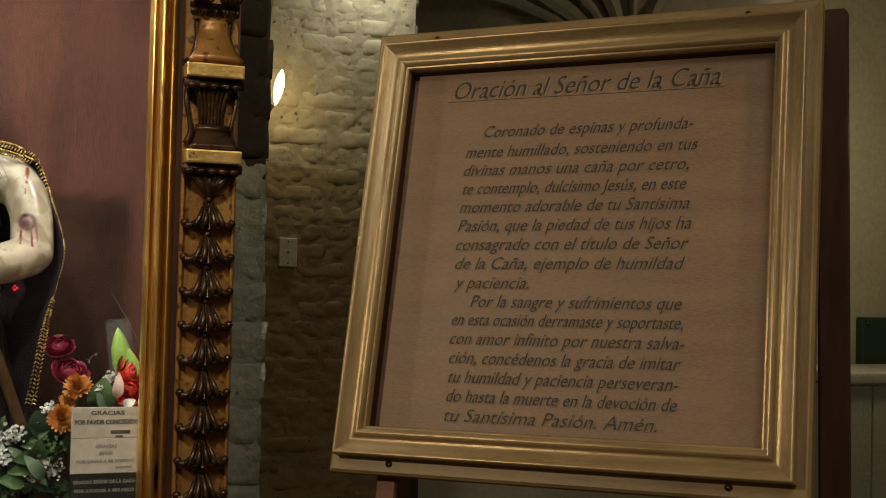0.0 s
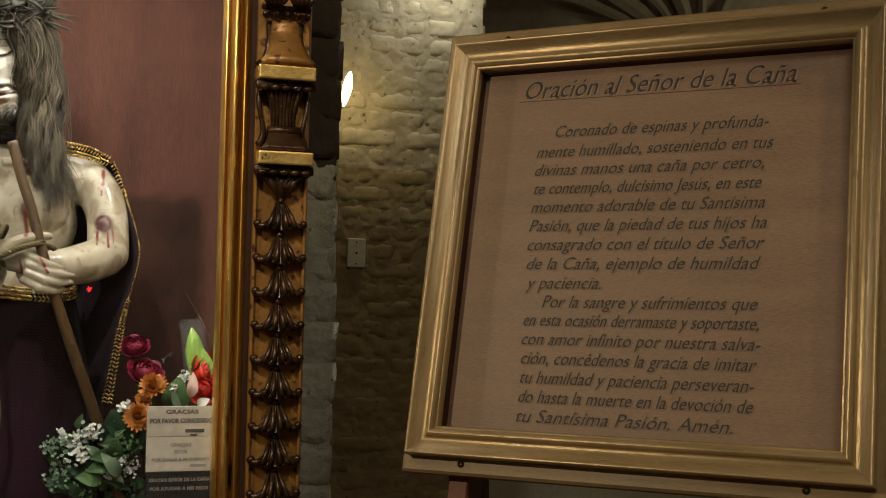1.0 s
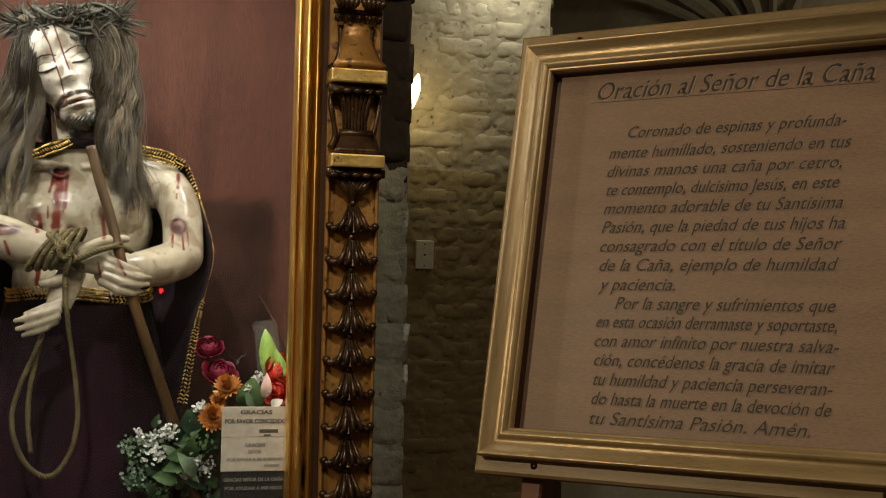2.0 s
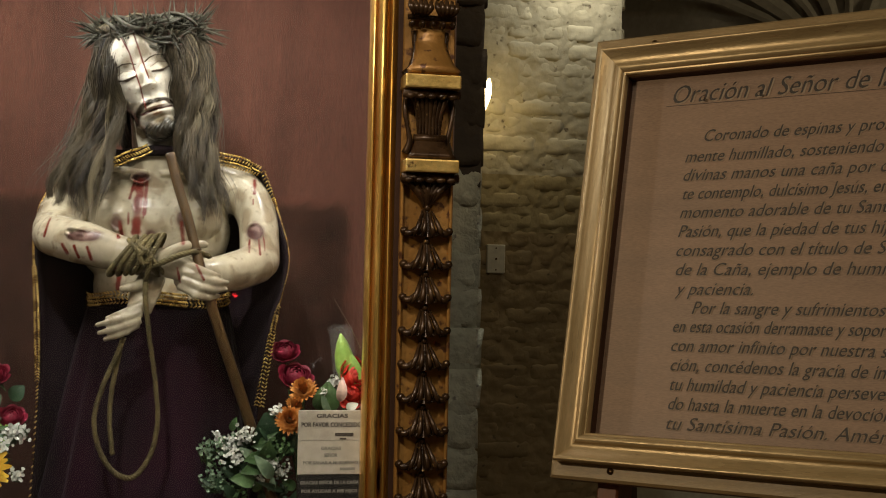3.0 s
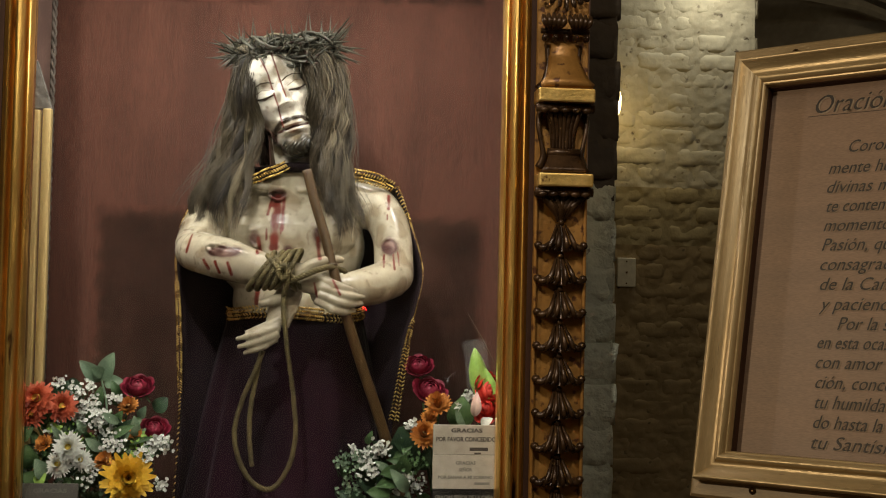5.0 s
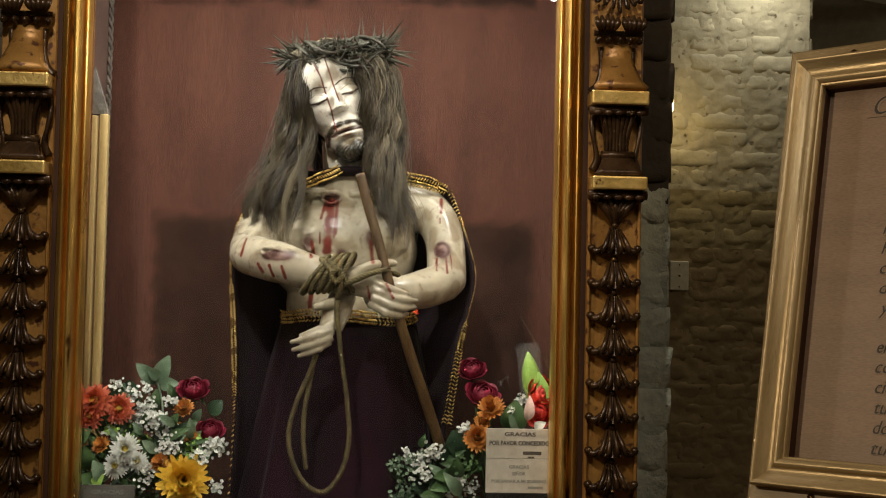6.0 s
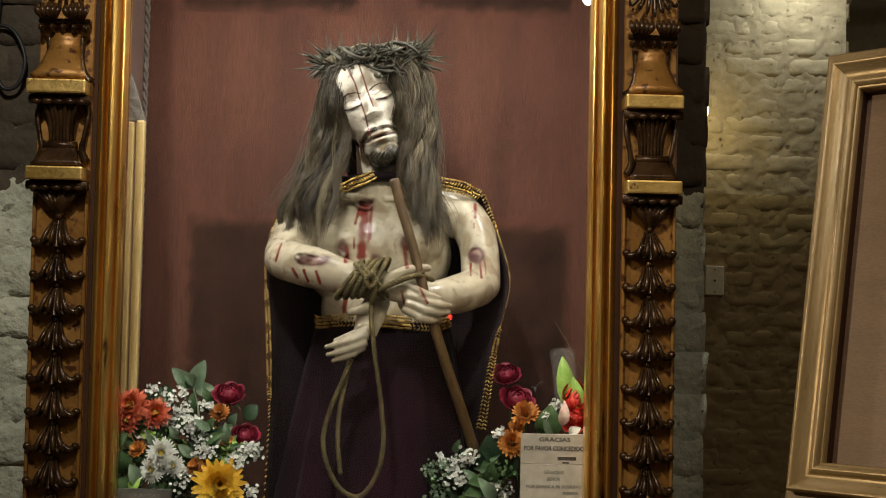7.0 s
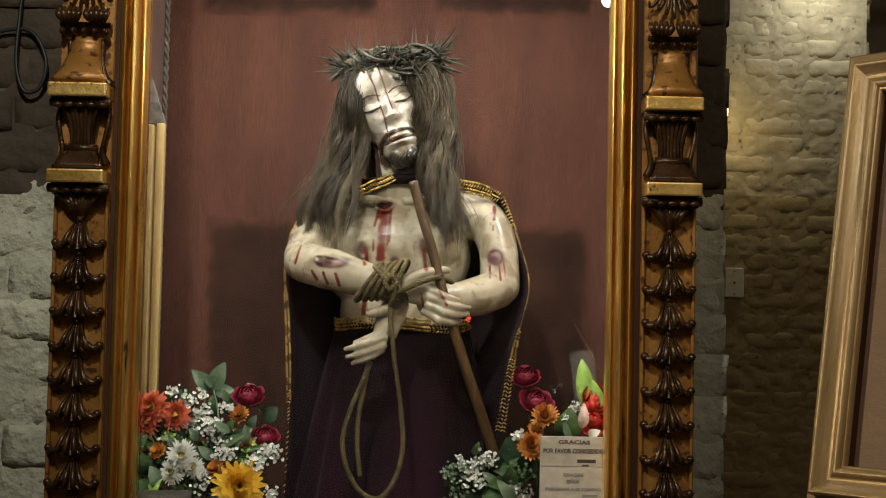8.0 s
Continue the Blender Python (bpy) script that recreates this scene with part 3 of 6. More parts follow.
    for k in range(12):
        z = 1.6245 - 0.0585 * k
        bm = bmesh.new()

        def bell(u, v):
            """A flaring husk, narrow at its bead and as wide as the pilaster at its lip."""
            half = w * (0.085 + 0.10 * v + 0.24 * v ** 7)
            a = 2 * u - 1
            ridge = 0.0035 * math.cos(5 * math.pi * a) * (1 - a * a)
            return Vector((xm + a * half, 2.1165 - (0.012 + 0.012 * v) * (1 - a * a) ** 0.7 - ridge * min(1, 3 * v), z - 0.050 * v + 0.009 * v ** 4 * abs(a) ** 1.5))
        grid(bm, 25, 12, bell)
        for a in (-0.55, -0.20, 0.20, 0.55):
            tube(bm, smooth_path([(xm + a * w * 0.16, 2.106, z - 0.004), (xm + a * w * 0.30, 2.092, z - 0.024), (xm + a * w * 0.42, 2.088, z - 0.040), (xm + a * w * 0.50, 2.094, z - 0.050)], 4), [0.002, 0.0042, 0.0046, 0.0015], 6)
        for s in (-1, 1):
            tube(bm, smooth_path([(xm + s * w * 0.20, 2.100, z - 0.034), (xm + s * w * 0.33, 2.098, z - 0.044), (xm + s * w * 0.42, 2.104, z - 0.040)], 4), [0.004, 0.0065, 0.0060], 8)
            ball(bm, (xm + s * w * 0.43, 2.104, z - 0.039), (0.0080, 0.009, 0.0075), 8)
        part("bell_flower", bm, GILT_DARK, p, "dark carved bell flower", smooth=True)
        part("bead", ball(bmesh.new(), (xm, 2.104, z + 0.0015), 0.0058, 10), GILT_DARK, p, smooth=True)
    return p


pilaster(0.383, 0.477)
pilaster(-0.637, -0.543)

# small lamps in the upper corners of the case
for x in (-0.462, 0.334):
    s = 1 if x > 0 else -1
    cl = thing("case_lamp", (x - s * 0.01, 2.19, 2.06), "small bright lamp in the upper corner of the case", "lamp")
    part("bulb", ball(bmesh.new(), (x - s * 0.004, 2.20, 2.058), (0.012, 0.012, 0.017), 12), LAMP_WHITE, cl, "glowing white bulb", smooth=True).visible_shadow = False
    bm = bmesh.new()
    tube(bm, [(x + s * 0.01, 2.20, 2.07), (x + s * 0.03, 2.20, 2.085), (x + s * 0.13 if s < 0 else x + 0.1, 2.20, 2.09)], 0.006, 8)
    part("arm", bm, BRASS, cl, smooth=True)

# ---------------- prayer sign on its stand ----------------
SIGN = pose(0.8605, 1.5812, 1.5596, -14.36, 0, -44.53) @ pose(0, 0, 0, 0, -1.14, 0) @ Matrix.Translation((0, 0.0172, 0))
sign = thing("prayer_sign", SIGN, "square prayer board in an oak frame on a wooden stand", "sign")
part("board", boxed((-0.30, 0.002, -0.30), (0.30, 0.0135, 0.30)), BOARD, sign, "tan wooden board", space=SIGN)


def frame_bar(outline, quarter, name, material, label=""):
    """A mitred bar of the square frame: outline in (distance from centre, depth), turned by quarters."""
    bm = bmesh.new()
    m = SIGN @ pose(0, 0, 0, 0, 90 * quarter, 0)
    a = [bm.verts.new(m @ Vector((-r, y, r))) for r, y in outline]
    b = [bm.verts.new(m @ Vector((r, y, r))) for r, y in outline]
    k = len(outline)
    for i in range(k):
        bm.faces.new((a[i], a[(i + 1) % k], b[(i + 1) % k], b[i]))
    bm.faces.new(a[::-1]), bm.faces.new(b)
    if name == "outer_rail":
        for v in bm.verts:
            p = SIGN.inverted() @ v.co
            if abs(p.z) > 0.345:
                p.z *= 1.018
            if p.x < -0.34 and p.z < 0:
                p.x += 0.006
            v.co = SIGN @ p
    return part(name, bm, material, sign, label)


CURVE = [(p.x, p.y) for p in smooth_path([(0.2905, -0.0260, 0), (0.2915, -0.0290, 0), (0.2945, -0.0325, 0), (0.2985, -0.0335, 0), (0.3020, -0.0315, 0), (0.3040, -0.0275, 0), (0.3090, -0.0270, 0), (0.3160, -0.0295, 0), (0.3225, -0.0345, 0), (0.3265, -0.0385, 0), (0.3300, -0.0390, 0), (0.3322, -0.0360, 0)], 4)]
for q in range(4):
    frame_bar([(0.318, 0.014), (0.318, -0.014), (0.322, -0.017), (0.346, -0.017), (0.350, -0.013), (0.350, 0.014)], q, "outer_rail", SIGN_WOOD_UP if q % 2 else SIGN_WOOD)
    frame_bar([(0.287, 0.000), (0.287, -0.0235), (0.2885, -0.0255), *CURVE, (0.3325, -0.0172), (0.316, -0.0172), (0.316, 0.000)],
              q, "inner_moulding", SIGN_SILVER_UP if q % 2 else SIGN_SILVER, "worn gilt bevelled moulding")
    # dark liner added in place of shade on the moulding's inner faces
    frame_bar([(0.2852, 0.0018), (0.2852, -0.0115), (0.2858, -0.0125), (0.2868, -0.0128), (0.2868, 0.0018)], q, "slip", DARK_WOOD, "thin dark liner that paints shade on the frame's inner face")
for x in (-0.246, 0.246):
    for z in (-0.340, 0.340):
        bm = bmesh.new()
        lathe(bm, [(0.0052, 0.0), (0.0052, 0.0015), (0.003, 0.0025), (0.0012, 0.001)], SIGN @ pose(x, -0.0172, z, 90, 0, 0), 12)
        part("screw", bm, BRASS, sign, "small brass screw")
# stand: two back legs and side cheeks
for x in (-0.362, 0.352):
    bm = bmesh.new()
    box(bm, (x - 0.022, -0.02, -1.53), (x + 0.022, 0.02, 0.395), 0.004, m=Matrix.Translation((0, 0, 0)))
    lean = pose(0, 0.115, 0.33, 14.6, 0, 0) @ Matrix.Translation((0, 0, -0.33))
    bmesh.ops.transform(bm, matrix=SIGN @ lean, verts=bm.verts)
    low = [v for v in bm.verts if v.co.z < 0.4]
    for v in low:
        v.co.z = max(v.co.z, 0.001)
    part("back_leg", bm, SHADED_WOOD, sign, "wooden leg, its shade put into a dark brown colour")
    bm = bmesh.new()
    e = 0.250 if x > 0 else -0.262
    box(bm, (e - 0.017, 0.0145, -1.603), (e + 0.017, 0.070, 0.275), 0.003)
    bmesh.ops.transform(bm, matrix=SIGN, verts=bm.verts)
    for v in bm.verts:
        v.co.z = max(v.co.z, 0.001)
    part("front_leg", bm, RED_WOOD, sign, "reddish brown wooden leg")
part("hinge_rail", boxed((-0.338, 0.0705, 0.28), (0.338, 0.125, 0.343), 0.004), DARK_WOOD, sign, space=SIGN)

LINES = [("Oración al Señor de la Caña", -0.207, 0.236, 0.418, 0.043),
         ("Coronado de espinas y profunda-", -0.150, 0.1690, 0.326, 0.0275), ("mente humillado, sosteniendo en tus", -0.178, 0.1360, 0.362, 0.0275),
         ("divinas manos una caña por cetro,", -0.178, 0.1060, 0.350, 0.0275), ("te contemplo, dulcísimo Jesús, en este", -0.176, 0.0760, 0.346, 0.0275),
         ("momento adorable de tu Santísima", -0.178, 0.0460, 0.354, 0.0275), ("Pasión, que la piedad de tus hijos ha", -0.178, 0.0160, 0.358, 0.0275),
         ("consagrado con el título de Señor", -0.178, -0.0140, 0.356, 0.0275), ("de la Caña, ejemplo de humildad", -0.176, -0.0440, 0.350, 0.0275),
         ("y paciencia.", -0.174, -0.0740, 0.118, 0.0275), ("Por la sangre y sufrimientos que", -0.145, -0.1030, 0.318, 0.0275),
         ("en esta ocasión derramaste y soportaste,", -0.172, -0.1310, 0.348, 0.0275), ("con amor infinito por nuestra salva-", -0.172, -0.1600, 0.352, 0.0275),
         ("ción, concédenos la gracia de imitar", -0.170, -0.1890, 0.346, 0.0275), ("tu humildad y paciencia perseveran-", -0.168, -0.2180, 0.342, 0.0275),
         ("do hasta la muerte en la devoción de", -0.168, -0.2465, 0.342, 0.0275), ("tu Santísima Pasión. Amén.", -0.168, -0.2755, 0.316, 0.0275)]


def writing(name, text, x, z, width, height, m, material, parent, shear=0.0, bold=0.0, centre=False, nib=0.0):
    """A line of letters as a flat mesh, fitted to a width, lying on the plane m (local x right, z up, facing -y)."""
    cu = bpy.data.curves.new(name, "FONT")
    cu.body, cu.size, cu.shear, cu.offset, cu.extrude = text, height, shear, bold, 0.0003
    cu.resolution_u = 3
    tmp = new("tmp", cu)
    mesh = bpy.data.meshes.new_from_object(tmp.evaluated_get(bpy.context.evaluated_depsgraph_get()))
    bpy.data.objects.remove(tmp)
    co = np.empty(len(mesh.vertices) * 3)
    mesh.vertices.foreach_get("co", co)
    co = co.reshape(-1, 3)
    lo, hi = co[:, 0].min(), co[:, 0].max()
    k = width / (hi - lo)
    x0 = x - width / 2 if centre else x
    base = PLACE[parent].inverted() @ m
    out = [base @ Vector((x0 + (a - lo) * k, -c, z + b)) for a, b, c in co]
    mesh.vertices.foreach_set("co", np.array(out, dtype=np.float32).ravel())
    mesh.materials.clear()
    if nib:
        # a broad pen: the same thin letters laid side by side along the slant of the nib
        pen, way, near = bmesh.new(), base.to_3x3() @ Vector((0.80, 0, 0.60)), base.to_3x3() @ Vector((0, -1, 0))
        for i in range(5):
            had = len(pen.verts)
            pen.from_mesh(mesh)
            pen.verts.ensure_lookup_table()
            for v in pen.verts[had:]:
                v.co += way * (nib * (i / 4 - 0.5)) + near * (0.00004 * i)
        pen.to_mesh(mesh)
        pen.free()
    mesh.materials.append(material)
    ob = new(name, mesh)
    ob.parent = parent
    return ob


for i, (text, x, z, width, height) in enumerate(LINES):
    at = SIGN @ Matrix.Translation((0, 0.0009, 0))
    writing("text_line", text, x - 0.005, z + 0.005, width, height, at, INK, sign, shear=0.30, bold=-0.0005 if i else -0.0010, nib=0.0014 if i else 0.0022)
    # pale copy set down and right, painting a highlight along the letters' edges
    writing("engraving", text, x - 0.005 + (0.0013 if i else 0.0022), z + 0.005 - (0.0010 if i else 0.0016), width, height, SIGN @ Matrix.Translation((0, 0.0016, 0)), EDGE_HIGHLIGHT, sign, shear=0.30, bold=-0.0004 if i else -0.0008, nib=0.0012 if i else 0.0020)
part("underline", boxed((-0.224, 0.0014, 0.2368), (0.214, 0.0021, 0.2375)), INK, sign, space=SIGN)

# ---------------- the statue and what it wears ----------------
HEAD = pose(-0.077, 2.362, 1.877, 5, -21, 2) @ Matrix.Diagonal((1.13, 1.0, 0.94, 1))


def head_shapes():
    """Skull, face and jaw of the carved head, before the features are cut."""
    bm = bmesh.new()
    for c, r in (((0, 0.035, 0.030), (0.074, 0.094, 0.088)), ((0, -0.020, -0.004), (0.053, 0.061, 0.098)), ((0, -0.038, 0.044), (0.052, 0.045, 0.050)),
                 ((0, -0.028, -0.072), (0.038, 0.052, 0.060)), ((0.078, 0.005, -0.01), (0.010, 0.02, 0.03)), ((-0.078, 0.005, -0.01), (0.010, 0.02, 0.03)),
                 ((0, -0.045, -0.112), (0.030, 0.034, 0.030))):
        ball(bm, HEAD @ Vector(c), r, 28, HEAD.to_3x3().to_4x4())
    return bm


def cut_features(mesh):
    """Carves brows, lids, nose, lips and beard into the smooth head."""
    n = len(mesh.vertices)
    co = np.empty(n * 3)
    mesh.vertices.foreach_get("co", co)
    co = co.reshape(-1, 3)
    m, inv = np.array(HEAD), np.array(HEAD.inverted())
    loc = co @ inv[:3, :3].T + inv[:3, 3]
    x, z = loc[:, 0], loc[:, 2]
    ax = np.abs(x)

    def bump(u, cu, cz, su, sz):
        return np.exp(-((u - cu) / su) ** 2 - ((z - cz) / sz) ** 2)

    out = -0.0085 * bump(ax, 0.027, 0.007, 0.016, 0.011) + 0.0095 * bump(ax, 0.029, -0.0015, 0.0135, 0.0085)
    out += 0.0022 * bump(ax, 0.026, 0.023, 0.022, 0.006) - 0.0020 * bump(ax, 0.028, -0.0125, 0.014, 0.004)
    fall = np.clip((0.026 - z) / 0.054, 0, 1)
    ridge = (0.002 + 0.023 * fall ** 1.15) * np.clip(1 - (-0.0275 - z) / 0.0105, 0, 1) * np.clip((0.045 - z) / 0.02, 0, 1)
    out += ridge * np.exp(-(x / (0.0062 + 0.0040 * fall)) ** 2)
    out += 0.0085 * bump(ax, 0.0115, -0.0305, 0.0060, 0.0060)
    out += 0.0050 * bump(x, 0, -0.068, 0.028, 0.022) + 0.0025 * bump(ax, 0.015, -0.0605, 0.013, 0.005)
    out += 0.0038 * bump(x, 0, -0.0705, 0.018, 0.0036) - 0.0050 * bump(x, 0, -0.0768, 0.022, 0.0026) + 0.0050 * bump(x, 0, -0.0838, 0.0155, 0.0044)
    out += -0.0030 * bump(x, 0, -0.0940, 0.016, 0.0042) + 0.0090 * bump(x, 0, -0.118, 0.024, 0.018)
    out += 0.0035 * bump(ax, 0.037, -0.024, 0.013, 0.014) - 0.0030 * bump(ax, 0.036, -0.058, 0.012, 0.018)
    out += 0.0012 * np.sin(x * 700 + 12 * np.sin(z * 90)) * np.clip((-0.100 - z) / 0.01, 0, 1)
    side = np.clip((0.056 - ax) / 0.012, 0, 1)
    out *= side * side * (3 - 2 * side) * (loc[:, 1] < -0.005)
    loc[:, 1] -= out
    mesh.vertices.foreach_set("co", (loc @ m[:3, :3].T + m[:3, 3]).astype(np.float32).ravel())
    mesh.update()


def flesh_shapes():
    """Overlapping closed shapes of the carved body, above the waist."""
    bm = bmesh.new()

    def lips(c, a, b, tilt, depth, r=0.0034):
        """The raised rim of a carved wound."""
        ring = []
        for i in range(25):
            t = 2 * math.pi * i / 24
            x, z = a * math.cos(t), b * math.sin(t) * (1 + 0.2 * math.sin(3 * t))
            ring.append(Vector(c) + Vector((x * math.cos(tilt) - z * math.sin(tilt), depth * (x / a) ** 2, x * math.sin(tilt) + z * math.cos(tilt))))
        tube(bm, ring, r, 8)

    # neck, chest and belly
    tube(bm, [(-0.045, 2.375, 1.80), (-0.040, 2.392, 1.73), (-0.050, 2.415, 1.655)], [0.052, 0.052, 0.07], 18)
    ball(bm, (-0.052, 2.425, 1.585), (0.150, 0.098, 0.125), 40)
    ball(bm, (-0.105, 2.385, 1.600), (0.072, 0.058, 0.060), 20)
    ball(bm, (0.010, 2.385, 1.605), (0.072, 0.058, 0.060), 20)
    ball(bm, (-0.042, 2.425, 1.475), (0.118, 0.078, 0.120), 40)
    ball(bm, (-0.035, 2.430, 1.400), (0.105, 0.060, 0.100), 40)
    for a in ((-0.190, 2.430, 1.648), (0.105, 2.425, 1.668)):
        tube(bm, [(-0.045, 2.415, 1.690), ((a[0] - 0.045) / 2, 2.425, a[2] + 0.022), a], [0.045, 0.048, 0.048], 16)
        ball(bm, a, 0.048, 36)
    # collar bones and the line under the chest
    for sgn in (-1, 1):
        tube(bm, smooth_path([(-0.050 + sgn * 0.012, 2.345, 1.688), (-0.050 + sgn * 0.055, 2.352, 1.694), (-0.050 + sgn * 0.110, 2.385, 1.700)], 5), [0.006, 0.007, 0.006], 10)
    # arms
    tube(bm, smooth_path([(-0.192, 2.430, 1.648), (-0.211, 2.380, 1.615), (-0.223, 2.315, 1.571)], 5), [0.047, 0.046, 0.040], 32)
    ball(bm, (-0.223, 2.310, 1.567), 0.038, 36)
    tube(bm, smooth_path([(-0.223, 2.305, 1.566), (-0.162, 2.250, 1.551), (-0.108, 2.215, 1.536), (-0.048, 2.195, 1.523)], 5), [0.038, 0.039, 0.033, 0.024], 32)
    tube(bm, smooth_path([(0.106, 2.425, 1.668), (0.133, 2.400, 1.645), (0.149, 2.372, 1.600), (0.152, 2.340, 1.533)], 5), [0.048, 0.041, 0.038, 0.038], 32)
    ball(bm, (0.152, 2.335, 1.529), 0.0375, 36)
    tube(bm, smooth_path([(0.150, 2.330, 1.525), (0.105, 2.290, 1.508), (0.056, 2.250, 1.500), (0.000, 2.225, 1.500)], 5), [0.038, 0.037, 0.031, 0.024], 32)
    # upper hand, closed round the cane
    tube(bm, smooth_path([(-0.046, 2.195, 1.523), (-0.010, 2.184, 1.518), (0.026, 2.180, 1.503)], 5), [0.023, 0.027, 0.022], 14, flat=0.72)
    for p in (((0.010, 2.172, 1.520), (0.052, 2.160, 1.503), (0.074, 2.175, 1.497)), ((0.010, 2.168, 1.506), (0.061, 2.158, 1.489), (0.087, 2.176, 1.487)),
              ((0.008, 2.168, 1.492), (0.056, 2.158, 1.475), (0.085, 2.176, 1.475)), ((0.003, 2.172, 1.481), (0.046, 2.162, 1.461), (0.072, 2.178, 1.463))):
        tube(bm, smooth_path(p, 5), [0.0085, 0.0078, 0.0070, 0.0045], 10)
        ball(bm, Vector(p[1]) + Vector((-0.014, 0.001, 0.003)), 0.0086, 10)
        ball(bm, p[2], 0.0052, 8)
    tube(bm, smooth_path([(-0.030, 2.182, 1.527), (0.004, 2.174, 1.546), (0.038, 2.182, 1.553), (0.052, 2.186, 1.552)], 5), [0.013, 0.010, 0.0085, 0.005], 10)
    # lower hand, hanging with straight fingers
    tube(bm, smooth_path([(-0.040, 2.225, 1.499), (-0.053, 2.207, 1.469), (-0.064, 2.197, 1.434)], 5), [0.023, 0.026, 0.022], 14, flat=0.62)
    for p in (((-0.056, 2.190, 1.446), (-0.090, 2.184, 1.430), (-0.116, 2.186, 1.421)), ((-0.058, 2.185, 1.432), (-0.098, 2.178, 1.418), (-0.132, 2.182, 1.409)),
              ((-0.060, 2.185, 1.420), (-0.095, 2.179, 1.405), (-0.129, 2.183, 1.395)), ((-0.064, 2.189, 1.412), (-0.093, 2.184, 1.394), (-0.119, 2.187, 1.384))):
        tube(bm, smooth_path(p, 5), [0.0088, 0.0075, 0.0066, 0.0042], 10)
        ball(bm, Vector(p[1]) + Vector((0.010, 0.000, 0.004)), 0.0080, 10)
        ball(bm, p[2], 0.0050, 8)
    tube(bm, smooth_path([(-0.052, 2.197, 1.482), (-0.076, 2.185, 1.476), (-0.097, 2.182, 1.471)], 5), [0.0115, 0.0095, 0.006], 10)
    # carved wounds
    lips((-0.160, 2.213, 1.564), 0.036, 0.010, -0.22, 0.016)
    lips((-0.160, 2.211, 1.561), 0.022, 0.003, -0.22, 0.008, 0.0028)
    lips((0.142, 2.330, 1.586), 0.013, 0.014, 0.0, 0.006)
    lips((0.142, 2.330, 1.582), 0.005, 0.006, 0.0, 0.002, 0.003)
    lips((-0.073, 2.344, 1.680), 0.018, 0.009, 0.1, 0.003)
    lips((-0.196, 2.380, 1.662), 0.014, 0.018, 0.5, 0.006)
    lips((-0.114, 2.330, 1.596), 0.012, 0.016, 0.2, 0.003)
    return bm


def carved(bm, voxel, rounds):
    """Melts overlapping shapes into one carved surface."""
    mesh = bpy.data.meshes.new("tmp")
    bm.to_mesh(mesh)
    bm.free()
    tmp = new("tmp", mesh)
    r = tmp.modifiers.new("melt", "REMESH")
    r.mode, r.voxel_size = "VOXEL", voxel
    s = tmp.modifiers.new("soft", "SMOOTH")
    s.iterations, s.factor = rounds, 0.5
    out = bpy.data.meshes.new_from_object(tmp.evaluated_get(bpy.context.evaluated_depsgraph_get()))
    bpy.data.objects.remove(tmp)
    return out


def strand_set(bm, inner, outer, count, radius, seg, wave, spread, mat, rnd, reach=(0.8, 1.0)):
    """Plain strands spread between two guide lines, a foundation for the locks."""
    for _ in range(count):
        a, ph, cut = rnd.random(), rnd.uniform(0, 6.3), rnd.uniform(*reach)
        off = Vector((rnd.gauss(0, spread), rnd.gauss(0, spread), 0))
        pts = smooth_path([Vector(p).lerp(Vector(q), a) for p, q in zip(inner, outer)], 3)
        n = max(4, int(len(pts) * min(1, cut)))
        path = []
        for i, p in enumerate(pts[:n]):
            t = i / (len(pts) - 1)
            bow = math.sin(math.pi * a) * 0.026 * (1 - 0.3 * t)
            path.append(p + off * (0.25 + t) + Vector((wave * t * math.sin(15 * t + ph), -bow, 0)))
        r = radius * rnd.uniform(0.7, 1.3)
        tube(bm, path, [r * 0.6, r, r, r * 0.75, r * 0.15], seg, mat, caps=False)


def lock_set(bm, inner, outer, locks, per, radius, wave, rnd, shorten=0.80):
    """Wavy locks between two guide lines, each gathered to a point at its own length."""
    for k in range(locks):
        a0, ph, am, fr = min(1.0, (k + rnd.uniform(0.2, 0.8)) / locks), rnd.uniform(0, 6.3), wave * rnd.uniform(0.6, 1.5), rnd.uniform(2.6, 4.6)
        ends, tone, front = rnd.uniform(shorten, 1.0), rnd.choice((1, 1, 1, 2, 3)), rnd.uniform(-0.012, 0.004)
        drift, fat = rnd.gauss(0, 0.007), rnd.uniform(0.7, 1.3)
        base = smooth_path([Vector(p).lerp(Vector(q), a0) for p, q in zip(inner, outer)], 4)
        for _ in range(per):
            ox, oy, oz = rnd.gauss(0, 0.0052) * fat, rnd.gauss(0, 0.005), rnd.gauss(0, 0.008)
            cut = ends * (rnd.uniform(0.88, 1.0) if rnd.random() < 0.9 else rnd.uniform(0.98, 1.06))
            own, jig = rnd.uniform(0, 6.3), rnd.uniform(0.0008, 0.0038)
            n = max(5, int(len(base) * min(1.0, cut)))
            path = []
            for i, p in enumerate(base[:n]):
                t = i / (len(base) - 1)
                u = i / (n - 1)
                gather = 1.15 - 0.95 * u ** 1.5
                env = min(1.0, max(0.0, (t - 0.12) / 0.35))
                bow = math.sin(math.pi * a0) * 0.026 * (1 - 0.3 * t)
                turn = 2 * math.pi * fr * t + ph
                path.append(p + Vector((ox * gather + am * env * math.sin(turn) + drift * t + jig * math.sin(9 * u + own), oy * gather - bow + front * env + 0.7 * am * env * math.cos(turn) + jig * math.cos(7 * u + own), oz * u)))
            r = radius * rnd.uniform(0.7, 1.3)
            tube(bm, path, [r * 0.7, r, r, r * 0.8, r * 0.2], 3, tone, caps=False)


